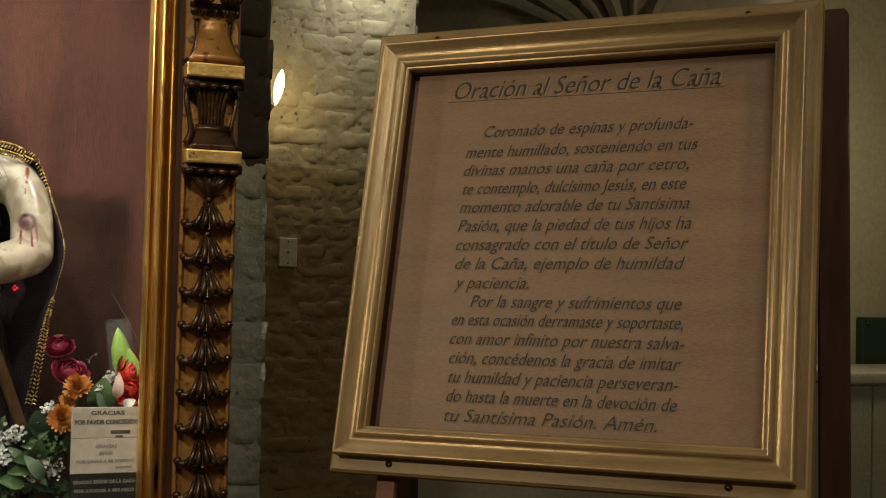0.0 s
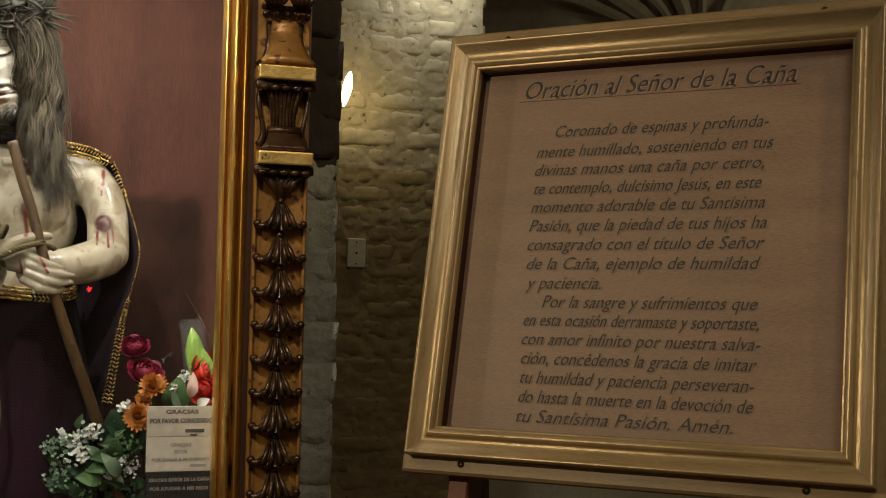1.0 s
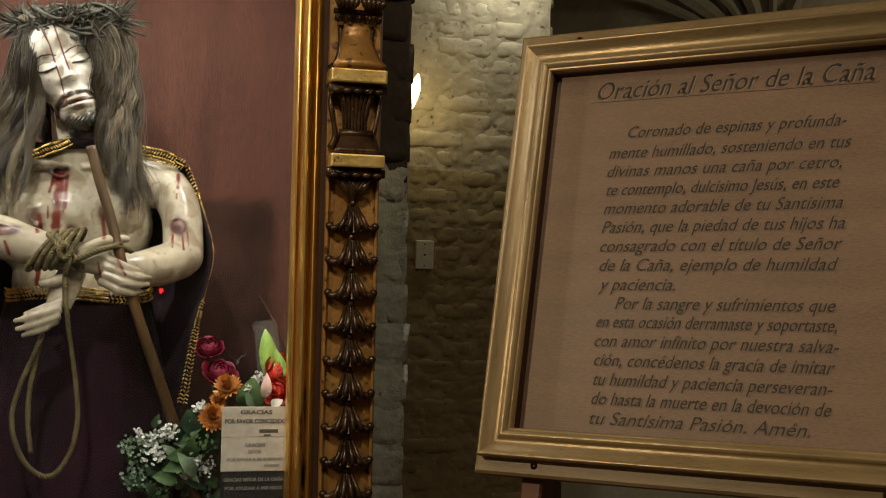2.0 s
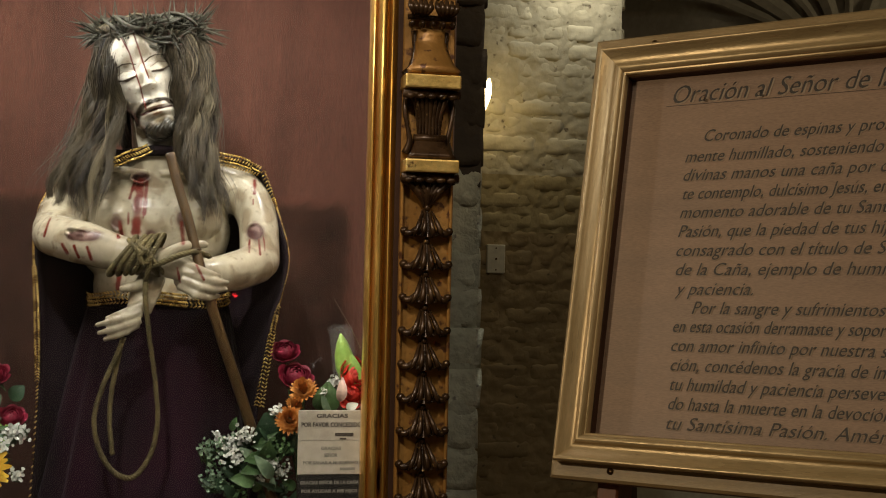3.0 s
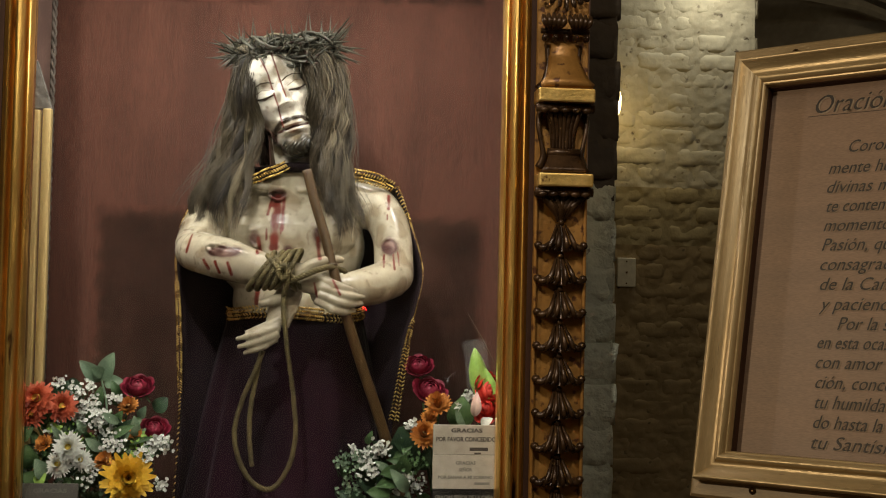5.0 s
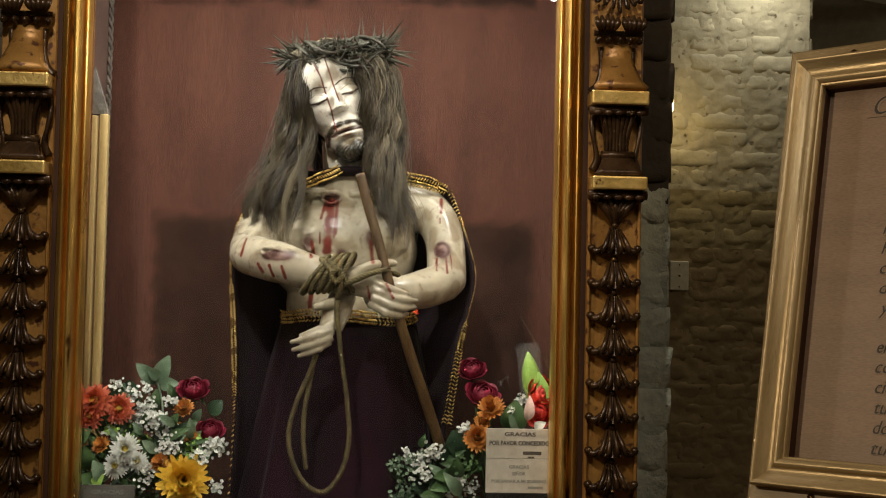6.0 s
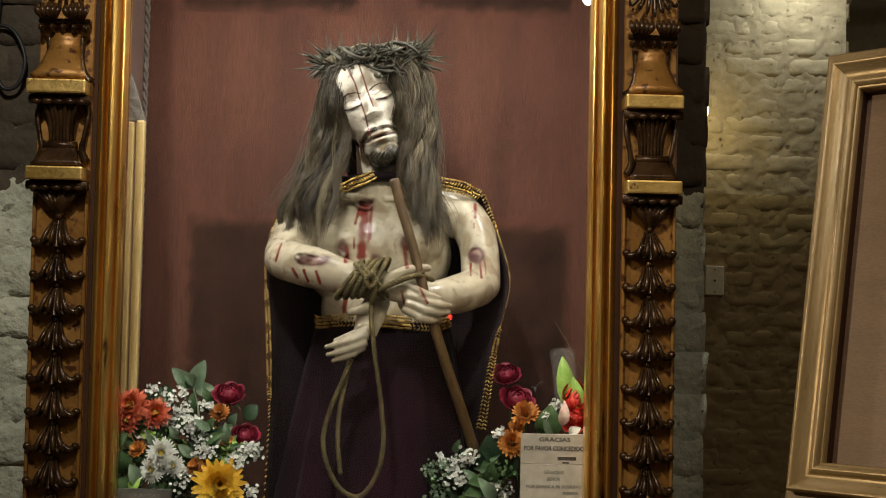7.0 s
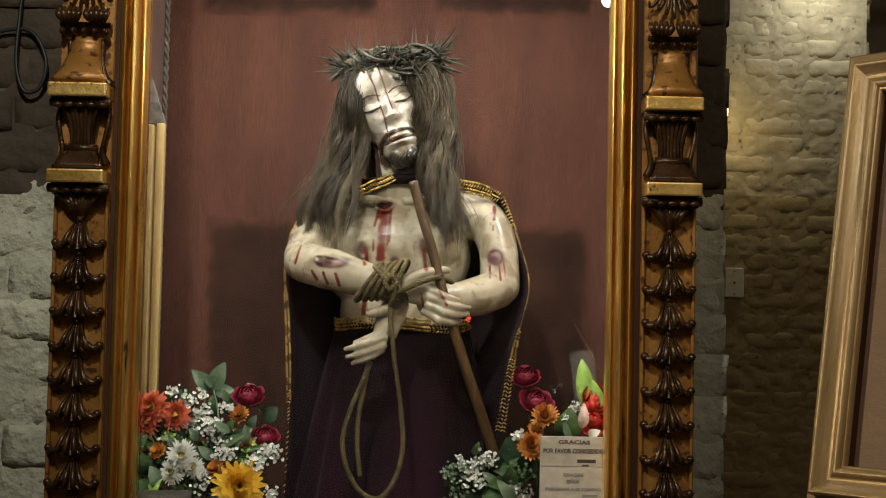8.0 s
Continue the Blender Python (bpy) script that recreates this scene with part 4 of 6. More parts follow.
def paint_flesh(mesh):
    """Polychrome paint: flesh, paler head, hairline, lids, lips, beard, wounds and drips, with shade painted on hands
    and eye sockets.
    """
    n = len(mesh.vertices)
    co = np.empty(n * 3)
    mesh.vertices.foreach_get("co", co)
    co = co.reshape(-1, 3)
    inv = np.array(HEAD.inverted())
    loc = co @ inv[:3, :3].T + inv[:3, 3]
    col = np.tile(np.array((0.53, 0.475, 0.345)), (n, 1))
    # flesh tone of the whole head set paler than the body
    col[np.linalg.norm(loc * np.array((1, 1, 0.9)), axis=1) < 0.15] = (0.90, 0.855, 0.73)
    wob = np.array([noise.noise(Vector(p) * 60) for p in co])
    wob2 = np.array([noise.noise(Vector(p) * 16) for p in co])
    col *= (1 + 0.16 * wob2 + 0.10 * wob)[:, None]
    grime = np.clip(np.array([noise.noise(Vector(p) * 33 + Vector((4, 4, 4))) for p in co]) * 2.6 - 0.2, 0, 0.7)[:, None]
    col = col * (1 - grime) + np.array((0.27, 0.21, 0.125)) * grime

    dirt = np.clip(np.array([noise.noise(Vector(p) * 110 + Vector((9, 2, 4))) for p in co]) * 3.0 - 1.15, 0, 0.5)[:, None]
    col = col * (1 - dirt) + np.array((0.22, 0.16, 0.10)) * dirt
    # shade painted onto the hands: flesh darkens as it comes forward
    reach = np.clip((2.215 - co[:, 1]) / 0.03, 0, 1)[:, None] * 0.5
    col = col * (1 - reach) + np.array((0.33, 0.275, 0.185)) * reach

    def put(mask, c):
        m = np.clip(mask, 0, 1)[:, None]
        col[:] = col * (1 - m) + np.array(c) * m

    def spot(p, r, soft=0.25, src=co):
        d = np.sqrt((((src - np.array(p)) / np.array(r)) ** 2).sum(1)) + 0.28 * wob
        return (1 - d) / soft

    def line(pts, r, src=co, flat=False):
        out = np.full(n, 9.0)
        for a, b in zip(pts, pts[1:]):
            a, b = np.array(a, float), np.array(b, float)
            p, ab = src, b - a
            if flat:
                p, a, ab = src[:, (0, 2)], a[[0, 2]], ab[[0, 2]]
            t = np.clip(((p - a) @ ab) / (ab @ ab), 0, 1)
            out = np.minimum(out, np.linalg.norm(p - a - t[:, None] * ab, axis=1))
        front = src[:, 1] < (0.0 if src is loc else 2.45)
        return np.where(front, (r * (1 + 0.4 * wob) - out) / (r * 0.5), 0)

    face = (loc[:, 1] < -0.02) & (np.abs(loc[:, 0]) < 0.08) & (loc[:, 2] > -0.15) & (loc[:, 2] < 0.12)
    head = (np.linalg.norm(loc, axis=1) < 0.16) & (loc[:, 2] > -0.14)
    # hair-coloured scalp and temples
    put(np.where(head & ((loc[:, 1] > -0.018) | (loc[:, 2] > 0.085)), 1.0, 0), (0.13, 0.10, 0.06))
    # soft pink on cheeks, nose and lids
    for s in (-1, 1):
        put(0.12 * np.where(face, spot((s * 0.036, -0.08, -0.035), (0.02, 0.04, 0.022), 0.8, loc), 0), (0.70, 0.40, 0.28))
        put(np.where(face, line([(s * 0.008, 0, 0.0165), (s * 0.016, 0, 0.0215), (s * 0.028, 0, 0.0240), (s * 0.048, 0, 0.0180)], 0.0016, loc, True), 0), (0.06, 0.035, 0.018))
        put(np.where(face, spot((s * 0.029, -0.085, -0.0082), (0.0140, 0.06, 0.0030), 0.3, loc), 0), (0.50, 0.48, 0.42))
        put(np.where(face, spot((s * 0.028, -0.085, -0.0082), (0.0052, 0.06, 0.0028), 0.3, loc), 0), (0.09, 0.06, 0.04))
        put(np.where(face, line([(s * 0.014, 0, -0.0055), (s * 0.024, 0, -0.0070), (s * 0.034, 0, -0.0068), (s * 0.044, 0, -0.0035)], 0.0023, loc, True), 0), (0.05, 0.03, 0.02))
        put(0.55 * np.where(face, line([(s * 0.013, 0, 0.0040), (s * 0.029, 0, 0.0112), (s * 0.045, 0, 0.0055)], 0.0011, loc, True), 0), (0.20, 0.12, 0.07))
        # brow shade painted into the inner corner of each eye socket
        put(0.5 * np.where(face, spot((s * 0.016, -0.08, 0.009), (0.010, 0.05, 0.006), 0.8, loc), 0), (0.34, 0.26, 0.19))
        put(np.where(face, line([(s * 0.060, 0, -0.045), (s * 0.052, 0, -0.085), (s * 0.030, 0, -0.118)], 0.012, loc, True), 0) * 0.85, (0.12, 0.09, 0.05))
        # moustache
        put(np.where(face, line([(s * 0.004, 0, -0.0600), (s * 0.018, 0, -0.0630), (s * 0.030, 0, -0.0740), (s * 0.037, 0, -0.094)], 0.0064, loc, True), 0), (0.040, 0.028, 0.016))
        put(0.8 * np.where(face, spot((s * 0.050, -0.05, -0.09), (0.018, 0.05, 0.040), 0.5, loc), 0), (0.15, 0.11, 0.06))
        put(np.where(face, spot((s * 0.0085, -0.104, -0.0390), (0.0050, 0.012, 0.0036), 0.3, loc), 0), (0.10, 0.04, 0.03))
    put(np.where(face, spot((0, -0.09, -0.121), (0.046, 0.09, 0.036), 0.35, loc), 0), (0.042, 0.039, 0.029))
    put(0.5 * np.where(face, spot((0, -0.10, -0.096), (0.026, 0.03, 0.008), 0.6, loc), 0), (0.34, 0.26, 0.14))
    put(np.where(face, spot((0, -0.10, -0.0735), (0.019, 0.03, 0.0045), 0.4, loc), 0), (0.32, 0.15, 0.10))
    put(np.where(face, spot((0, -0.10, -0.0865), (0.016, 0.03, 0.0060), 0.4, loc), 0), (0.42, 0.24, 0.17))
    put(np.where(face, line([(-0.025, 0, -0.0790), (0, 0, -0.0768), (0.025, 0, -0.0790)], 0.0027, loc, True), 0), (0.06, 0.02, 0.015))
    put(np.where(face, np.clip(spot((0, -0.09, -0.096), (0.050, 0.07, 0.016), 0.6, loc), 0, 1) * (0.55 + 1.4 * wob), 0), (0.20, 0.15, 0.08))
    # drips on the face
    red = (0.17, 0.026, 0.018)
    for pts in ([(-0.016, 0, 0.085), (-0.011, 0, 0.04), (-0.012, 0, 0.01), (-0.013, 0, -0.03), (-0.016, 0, -0.072)], [(0.006, 0, 0.085), (0.005, 0, 0.04), (0.004, 0, -0.018)],
                [(0.046, 0, 0.04), (0.050, 0, 0.0), (0.048, 0, -0.04)], [(-0.044, 0, 0.06), (-0.046, 0, 0.035)]):
        put(np.where(face, line(pts, 0.0016, loc, True), 0), red)
    # wounds with darker rims
    for p, r in (((-0.073, 2.330, 1.680), (0.020, 0.05, 0.011)), ((-0.114, 2.300, 1.594), (0.015, 0.05, 0.022)), ((0.006, 2.300, 1.605), (0.016, 0.05, 0.022)), ((-0.052, 2.300, 1.572), (0.016, 0.05, 0.014)),
                 ((-0.160, 2.220, 1.563), (0.037, 0.06, 0.012)), ((0.142, 2.330, 1.584), (0.018, 0.05, 0.020)), ((-0.198, 2.380, 1.660), (0.017, 0.06, 0.020))):
        put(np.clip(spot(p, tuple(1.35 * a for a in r), 0.6), 0, 1) * (0.7 + 0.7 * wob), (0.17, 0.10, 0.07))
        put(np.clip(spot(p, r, 0.3), 0, 1) * (0.95 + 0.3 * wob2), (0.080, 0.024, 0.022))
        put(np.clip(spot(p, tuple(0.72 * a for a in r), 0.5), 0, 1) * (0.55 + 1.3 * wob), (0.40, 0.27, 0.22))
    # drips on chest and arms
    for pts, r in (([(-0.073, 2.300, 1.672), (-0.075, 2.300, 1.638), (-0.079, 2.300, 1.579)], 0.0090), ([(-0.062, 2.300, 1.672), (-0.064, 2.300, 1.610)], 0.0035), ([(-0.084, 2.300, 1.672), (-0.092, 2.300, 1.640)], 0.003), ([(-0.093, 2.300, 1.612), (-0.093, 2.300, 1.592)], 0.0022), ([(-0.067, 2.300, 1.614), (-0.066, 2.300, 1.604)], 0.0022),
                   ([(0.004, 2.300, 1.597), (0.009, 2.300, 1.554)], 0.004), ([(-0.108, 2.300, 1.594), (-0.102, 2.300, 1.562)], 0.003), ([(0.141, 2.360, 1.685), (0.140, 2.360, 1.659)], 0.0034), ([(0.137, 2.360, 1.646), (0.137, 2.360, 1.637)], 0.002),
                   ([(0.131, 2.300, 1.567), (0.129, 2.300, 1.544)], 0.002), ([(0.148, 2.300, 1.568), (0.150, 2.300, 1.540)], 0.002), ([(0.157, 2.300, 1.573), (0.159, 2.300, 1.547)], 0.0015), ([(-0.226, 2.300, 1.595), (-0.234, 2.300, 1.562)], 0.0026),
                   ([(-0.199, 2.250, 1.548), (-0.191, 2.250, 1.532)], 0.0035), ([(-0.178, 2.250, 1.545), (-0.170, 2.250, 1.526)], 0.0028), ([(-0.154, 2.250, 1.543), (-0.147, 2.250, 1.522)], 0.003), ([(-0.108, 2.330, 1.509), (-0.110, 2.330, 1.470)], 0.0045),
                   ([(0.000, 2.200, 1.511), (0.006, 2.200, 1.485)], 0.002), ([(0.033, 2.170, 1.516), (0.046, 2.170, 1.491)], 0.0022)):
        put(np.clip(line(pts, 1.25 * r, co, True), 0, 1) * (1.0 + 0.3 * wob), (0.190, 0.024, 0.014))
    data = mesh.attributes.new("paint", "FLOAT_COLOR", "POINT")
    data.data.foreach_set("color", np.c_[np.clip(col, 0, 1), np.ones(n)].astype(np.float32).ravel())


bm = bmesh.new()
for shapes, voxel, rounds in ((flesh_shapes(), 0.0021, 6), (head_shapes(), 0.0013, 12)):
    flesh = carved(shapes, voxel, rounds)
    if voxel < 0.002:
        cut_features(flesh)
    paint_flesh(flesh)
    bm.from_mesh(flesh)
    bpy.data.meshes.remove(flesh)
rnd = random.Random(4)
# guide lines of the hair: beside the face, and round the outside
LI = [(-0.096, 2.295, 1.946), (-0.122, 2.300, 1.929), (-0.132, 2.300, 1.889), (-0.126, 2.300, 1.846), (-0.116, 2.315, 1.805), (-0.116, 2.315, 1.762), (-0.128, 2.300, 1.711), (-0.138, 2.285, 1.651), (-0.140, 2.272, 1.582)]
LO = [(-0.128, 2.400, 1.985), (-0.150, 2.400, 1.954), (-0.160, 2.410, 1.907), (-0.168, 2.415, 1.852), (-0.180, 2.410, 1.795), (-0.194, 2.395, 1.748), (-0.216, 2.370, 1.701), (-0.232, 2.350, 1.654), (-0.240, 2.340, 1.605)]
RI = [(-0.068, 2.295, 1.951), (-0.034, 2.295, 1.933), (-0.017, 2.300, 1.897), (-0.008, 2.310, 1.850), (-0.004, 2.315, 1.808), (0.000, 2.310, 1.759), (0.010, 2.297, 1.703), (0.026, 2.287, 1.650), (0.040, 2.280, 1.590)]
RO = [(-0.033, 2.400, 1.989), (0.018, 2.400, 1.968), (0.043, 2.410, 1.929), (0.052, 2.415, 1.875), (0.056, 2.410, 1.818), (0.058, 2.395, 1.760), (0.066, 2.370, 1.702), (0.080, 2.350, 1.651), (0.092, 2.340, 1.600)]
for a, b in ((LI, LO), (RI, RO)):
    strand_set(bm, a, b, 120, 0.0046, 5, 0.006, 0.003, 3, rnd, (0.44, 0.60))
    lock_set(bm, a, b, 18, 115, 0.00065, 0.0066, rnd)
    lock_set(bm, a, b, 8, 55, 0.0006, 0.0100, rnd, 0.9)
for sgn, a, b in ((-1, LI, LO), (1, RI, RO)):
    strand_set(bm, [HEAD @ Vector((sgn * 0.004, -0.030, 0.108)), HEAD @ Vector((sgn * 0.030, -0.048, 0.102)), a[1]], [HEAD @ Vector((sgn * 0.004, 0.09, 0.104)), HEAD @ Vector((sgn * 0.055, 0.07, 0.096)), b[1]], 90, 0.0050, 5, 0.004, 0.003, 1, rnd)
    strand_set(bm, [HEAD @ Vector((sgn * 0.004, -0.034, 0.112)), HEAD @ Vector((sgn * 0.030, -0.052, 0.106)), a[1]], [HEAD @ Vector((sgn * 0.004, 0.09, 0.110)), HEAD @ Vector((sgn * 0.055, 0.07, 0.102)), b[1]], 260, 0.0012, 3, 0.004, 0.003, 2, rnd)
# loose wisps on the shoulders
strand_set(bm, LO, [(p[0] - 0.004 * i, p[1] - 0.01, p[2]) for i, p in enumerate(LO)], 24, 0.0008, 3, 0.012, 0.007, 1, rnd)
strand_set(bm, RO, [(p[0] + 0.002 * i, p[1] - 0.01, p[2]) for i, p in enumerate(RO)], 18, 0.0008, 3, 0.012, 0.007, 1, rnd)
strand_set(bm, [HEAD @ Vector(p) for p in ((-0.03, 0.03, 0.112), (-0.04, 0.09, 0.10), (-0.05, 0.125, 0.03), (-0.06, 0.125, -0.06), (-0.07, 0.105, -0.16), (-0.085, 0.075, -0.27))],
           [HEAD @ Vector(p) for p in ((0.03, 0.03, 0.112), (0.04, 0.09, 0.10), (0.05, 0.125, 0.03), (0.06, 0.125, -0.06), (0.06, 0.105, -0.16), (0.05, 0.075, -0.27))], 170, 0.007, 5, 0.008, 0.006, 3, rnd)
# the plain lower body under the robe
lathe(bm, [(0.07, 0.962), (0.07, 1.15), (0.06, 1.35)], Matrix.Translation((-0.035, 2.42, 0)), 20)
statue = part("statue", bm, [SKIN, HAIR, HAIR_LIGHT, HAIR_DARK], None, smooth=True, angle=1)
tagged(statue, "painted wooden saint statue with long grey-brown hair and crossed arms", "statue")

# robe round the hips
robe = thing("robe", (-0.035, 2.42, 0.96), "dark maroon velvet robe with gold braided waist", "robe")


def robe_at(u, v):
    a = 2 * math.pi * u
    w = 0.128 + 0.085 * v ** 0.8
    fold = 1 + (0.02 + 0.10 * v) * math.sin(9 * a + 2.2 * math.sin(2 * a) + 1.5 * v) * 0.5 + 0.02 * v * math.sin(23 * a)
    lean = -0.012 * v
    return Vector((-0.035 + lean + w * fold * math.cos(a), 2.42 + 0.70 * w * fold * math.sin(a), 1.452 - 0.490 * v))


bm = bmesh.new()
grid(bm, 120, 28, robe_at, closed=True)
part("skirt", bm, MAROON, robe, smooth=True)


def beads(path, step, rnd):
    """A braid: rows of small overlapping gold discs along a path with side vectors."""
    bm = bmesh.new()
    last = None
    for p, side, w in path:
        if last is not None and (Vector(p) - last).length < step * 0.62:
            continue
        last = Vector(p)
        rows = max(1, int(round(2 * w / step)))
        for k in range(rows):
            o = (k + 0.5) / rows * 2 - 1
            c = Vector(p) + Vector(side) * (o * w)
            m = Matrix.Translation(c) @ Euler((rnd.uniform(-0.35, 0.35), (0.75 if k % 2 else -0.75) + rnd.uniform(-0.2, 0.2), rnd.uniform(-0.35, 0.35))).to_matrix().to_4x4() @ Matrix.Diagonal((step * 0.66, step * 0.30, step * 0.27, 1))
            bmesh.ops.create_icosphere(bm, subdivisions=1, radius=1.0, matrix=m)
    return bm


rnd = random.Random(8)
path = []
for k in range(100):
    u = 0.5 + 0.5 * k / 99 * 1.0
    p = robe_at(u, 0.0)
    c = Vector((-0.035, 2.42, p.z))
    out = (p - c).normalized()
    path.append((p + out * 0.006 + Vector((0, 0, 0.004 * math.sin(20 * u))), Vector((0, 0, 1)), 0.0135))
part("waist_braid", beads(path, 0.0068, rnd), GOLD_BRAID, robe, "glittering gold braid", kind="stuff")

# cloak hanging behind the shoulders
cloak = thing("cloak", (-0.03, 2.46, 0.97), "black-purple velvet cloak edged with gold braid", "cloak")
CL = [(-0.120, 2.370, 1.718), (-0.186, 2.385, 1.698), (-0.226, 2.385, 1.668), (-0.252, 2.370, 1.629), (-0.264, 2.370, 1.560), (-0.257, 2.370, 1.462), (-0.252, 2.370, 1.365), (-0.250, 2.370, 1.240), (-0.262, 2.370, 0.965)]
CR = [(0.012, 2.370, 1.727), (0.108, 2.395, 1.730), (0.157, 2.395, 1.703), (0.185, 2.390, 1.630), (0.209, 2.380, 1.540), (0.198, 2.370, 1.470), (0.182, 2.360, 1.404), (0.158, 2.360, 1.252), (0.140, 2.380, 0.965)]
left, right = smooth_path(CL, 6), smooth_path(CR, 6)


def cloak_at(u, v):
    i = min(len(left) - 1, int(round(v * (len(left) - 1))))
    a, b = left[i], right[i]
    p = a.lerp(b, u)
    back = 0.035 + 0.15 * min(1, v * 3)
    p = p + Vector((0, back * math.sin(math.pi * u) ** 0.6, 0))
    p.y += 0.012 * min(1, 3 * v) * math.sin(22 * u + 3 * v)
    p.y = min(p.y, 2.73)
    return p


bm = bmesh.new()
grid(bm, 60, len(left), cloak_at)
part("cloth", thick(bm, 0.004), VELVET, cloak, smooth=True)


bm = bmesh.new()
ring = [Vector((-0.035 + 0.088 * math.cos(a), 2.405 + 0.074 * math.sin(a), 1.727 + 0.004 * math.sin(3 * a))) for a in (2 * math.pi * i / 36 for i in range(37))]
tube(bm, ring, 0.011, 10, flat=0.7)
part("collar", bm, MAROON, cloak, "maroon velvet collar", smooth=True)


def edge_braid(points, widths):
    out = []
    pts = smooth_path(points, 22)
    for i, p in enumerate(pts):
        d = (pts[min(i + 1, len(pts) - 1)] - pts[max(0, i - 1)]).normalized()
        side = d.cross(Vector((0, 1, 0))).normalized()
        w = float(np.interp(i / (len(pts) - 1), np.linspace(0, 1, len(widths)), widths))
        out.append((p + Vector((0, -0.010, 0)), side, w))
    return out


part("edge_braid", beads(edge_braid([Vector(p) for p in CL[1:9]], [0.0024, 0.0022, 0.0022, 0.0022, 0.0062, 0.0070, 0.0030, 0.0022]), 0.0058, rnd), GOLD_BRAID, cloak, "gold braid", kind="stuff")
part("edge_braid", beads(edge_braid([Vector(p) for p in CR[2:8]], [0.006, 0.0045, 0.0028, 0.0026, 0.0040, 0.0075, 0.0105]), 0.0058, rnd), GOLD_BRAID, cloak, "gold braid", kind="stuff")
part("shoulder_braid", beads(edge_braid([(0.073, 2.385, 1.724), (0.113, 2.385, 1.717), (0.152, 2.400, 1.703)], [0.014, 0.015, 0.010]), 0.0070, rnd), GOLD_BRAID, cloak, "wide gold shoulder braid", kind="stuff")
part("collar_braid", beads(edge_braid([(-0.132, 2.318, 1.700), (-0.111, 2.310, 1.706), (-0.095, 2.306, 1.714), (-0.074, 2.308, 1.722), (-0.057, 2.312, 1.732)], [0.010, 0.012, 0.011]), 0.0070, rnd), GOLD_BRAID, cloak, "gold collar braid", kind="stuff")

# crown of thorns
crown = thing("crown_of_thorns", (-0.064, 2.372, 1.962), "grey-green woven crown of thorns on the statue's head", "crown")
bm = bmesh.new()
rnd = random.Random(12)
RING = Matrix.Translation((-0.066, 2.372, 1.956)) @ pose(0, 0, 0, 10, -7, 0)


def ring_at(a, r, z):
    return RING @ Vector((r * math.cos(a), r * 1.08 * math.sin(a), z))


for k in range(16):
    f1, f2, p1, p2, r0, z0 = rnd.randint(3, 6), rnd.randint(2, 5), rnd.uniform(0, 6), rnd.uniform(0, 6), rnd.uniform(0.076, 0.094), rnd.uniform(-0.014, 0.030)
    pts = [ring_at(a, r0 + 0.012 * math.sin(f1 * a + p1), z0 + 0.013 * math.sin(f2 * a + p2)) for a in (2 * math.pi * i / 60 for i in range(61))]
    vine = bmesh.new()
    tube(vine, pts, rnd.uniform(0.0020, 0.0038), 6)
    part("vine", vine, THORN, crown, smooth=True)
for k in range(5):
    f1, p1, r0, z0 = rnd.randint(2, 5), rnd.uniform(0, 6), rnd.uniform(0.05, 0.08), rnd.uniform(0.018, 0.032)
    vine = bmesh.new()
    tube(vine, [ring_at(a, r0 + 0.014 * math.sin(f1 * a + p1), z0 + 0.008 * math.cos(f1 * a + 2 * p1)) for a in (2 * math.pi * i / 48 for i in range(49))], rnd.uniform(0.0022, 0.0036), 6)
    part("vine", vine, THORN, crown, smooth=True)
for k in range(230):
    a = rnd.uniform(0, 2 * math.pi)
    p = ring_at(a, rnd.uniform(0.080, 0.100), rnd.uniform(-0.018, 0.024))
    d = (RING.to_3x3() @ Vector((math.cos(a) * rnd.uniform(0.1, 1.1) + rnd.gauss(0, 0.35), math.sin(a) * rnd.uniform(0.1, 1.1) + rnd.gauss(0, 0.35), rnd.uniform(-0.5, 1.1)))).normalized()
    ln = rnd.uniform(0.018, 0.050)
    tube(bm, [p, p + d * ln * 0.5 + Vector((0, 0, 0.002)), p + d * ln], [0.0024, 0.0016, 0.0002], 5)
for s in (-1, 1):
    for k in range(16):
        a = (0 if s > 0 else math.pi) + rnd.uniform(-0.5, 0.5)
        p = ring_at(a, 0.090, rnd.uniform(-0.008, 0.018))
        d = (RING.to_3x3() @ Vector((s * rnd.uniform(0.5, 1.0), rnd.uniform(-0.7, 0.1), rnd.uniform(-0.60, 0.80)))).normalized()
        tube(bm, [p, p + d * 0.03, p + d * rnd.uniform(0.042, 0.076)], [0.0034, 0.0026, 0.0004], 5)
for k in range(13):
    a = -math.pi / 2 + (k - 6) * 0.2
    p = ring_at(a, 0.090, 0.012)
    tube(bm, [p, p + Vector((rnd.gauss(0, 0.008), -0.004, rnd.uniform(0.034, 0.064)))], [0.0030, 0.0003], 5)
part("thorns", bm, THORN, crown, kind="stuff")

# cane in the statue's grip
cane = thing("cane", (0.128, 2.250, 1.233), "brown jointed cane held by the statue", "cane")
bm = bmesh.new()
CP = smooth_path([(-0.018, 2.195, 1.713), (-0.003, 2.190, 1.658), (0.018, 2.182, 1.592), (0.046, 2.172, 1.491), (0.081, 2.190, 1.386), (0.134, 2.220, 1.237), (0.197, 2.250, 1.039)], 8)
tube(bm, CP, [0.0088, 0.0088, 0.0088, 0.0090, 0.0096, 0.0100, 0.0100], 12)
part("shaft", bm, CANE, cane, smooth=True)
for p in (CP[20], CP[33]):
    part("joint", ball(bmesh.new(), p, (0.0106, 0.0106, 0.0045), 12), CANE, cane, smooth=True)


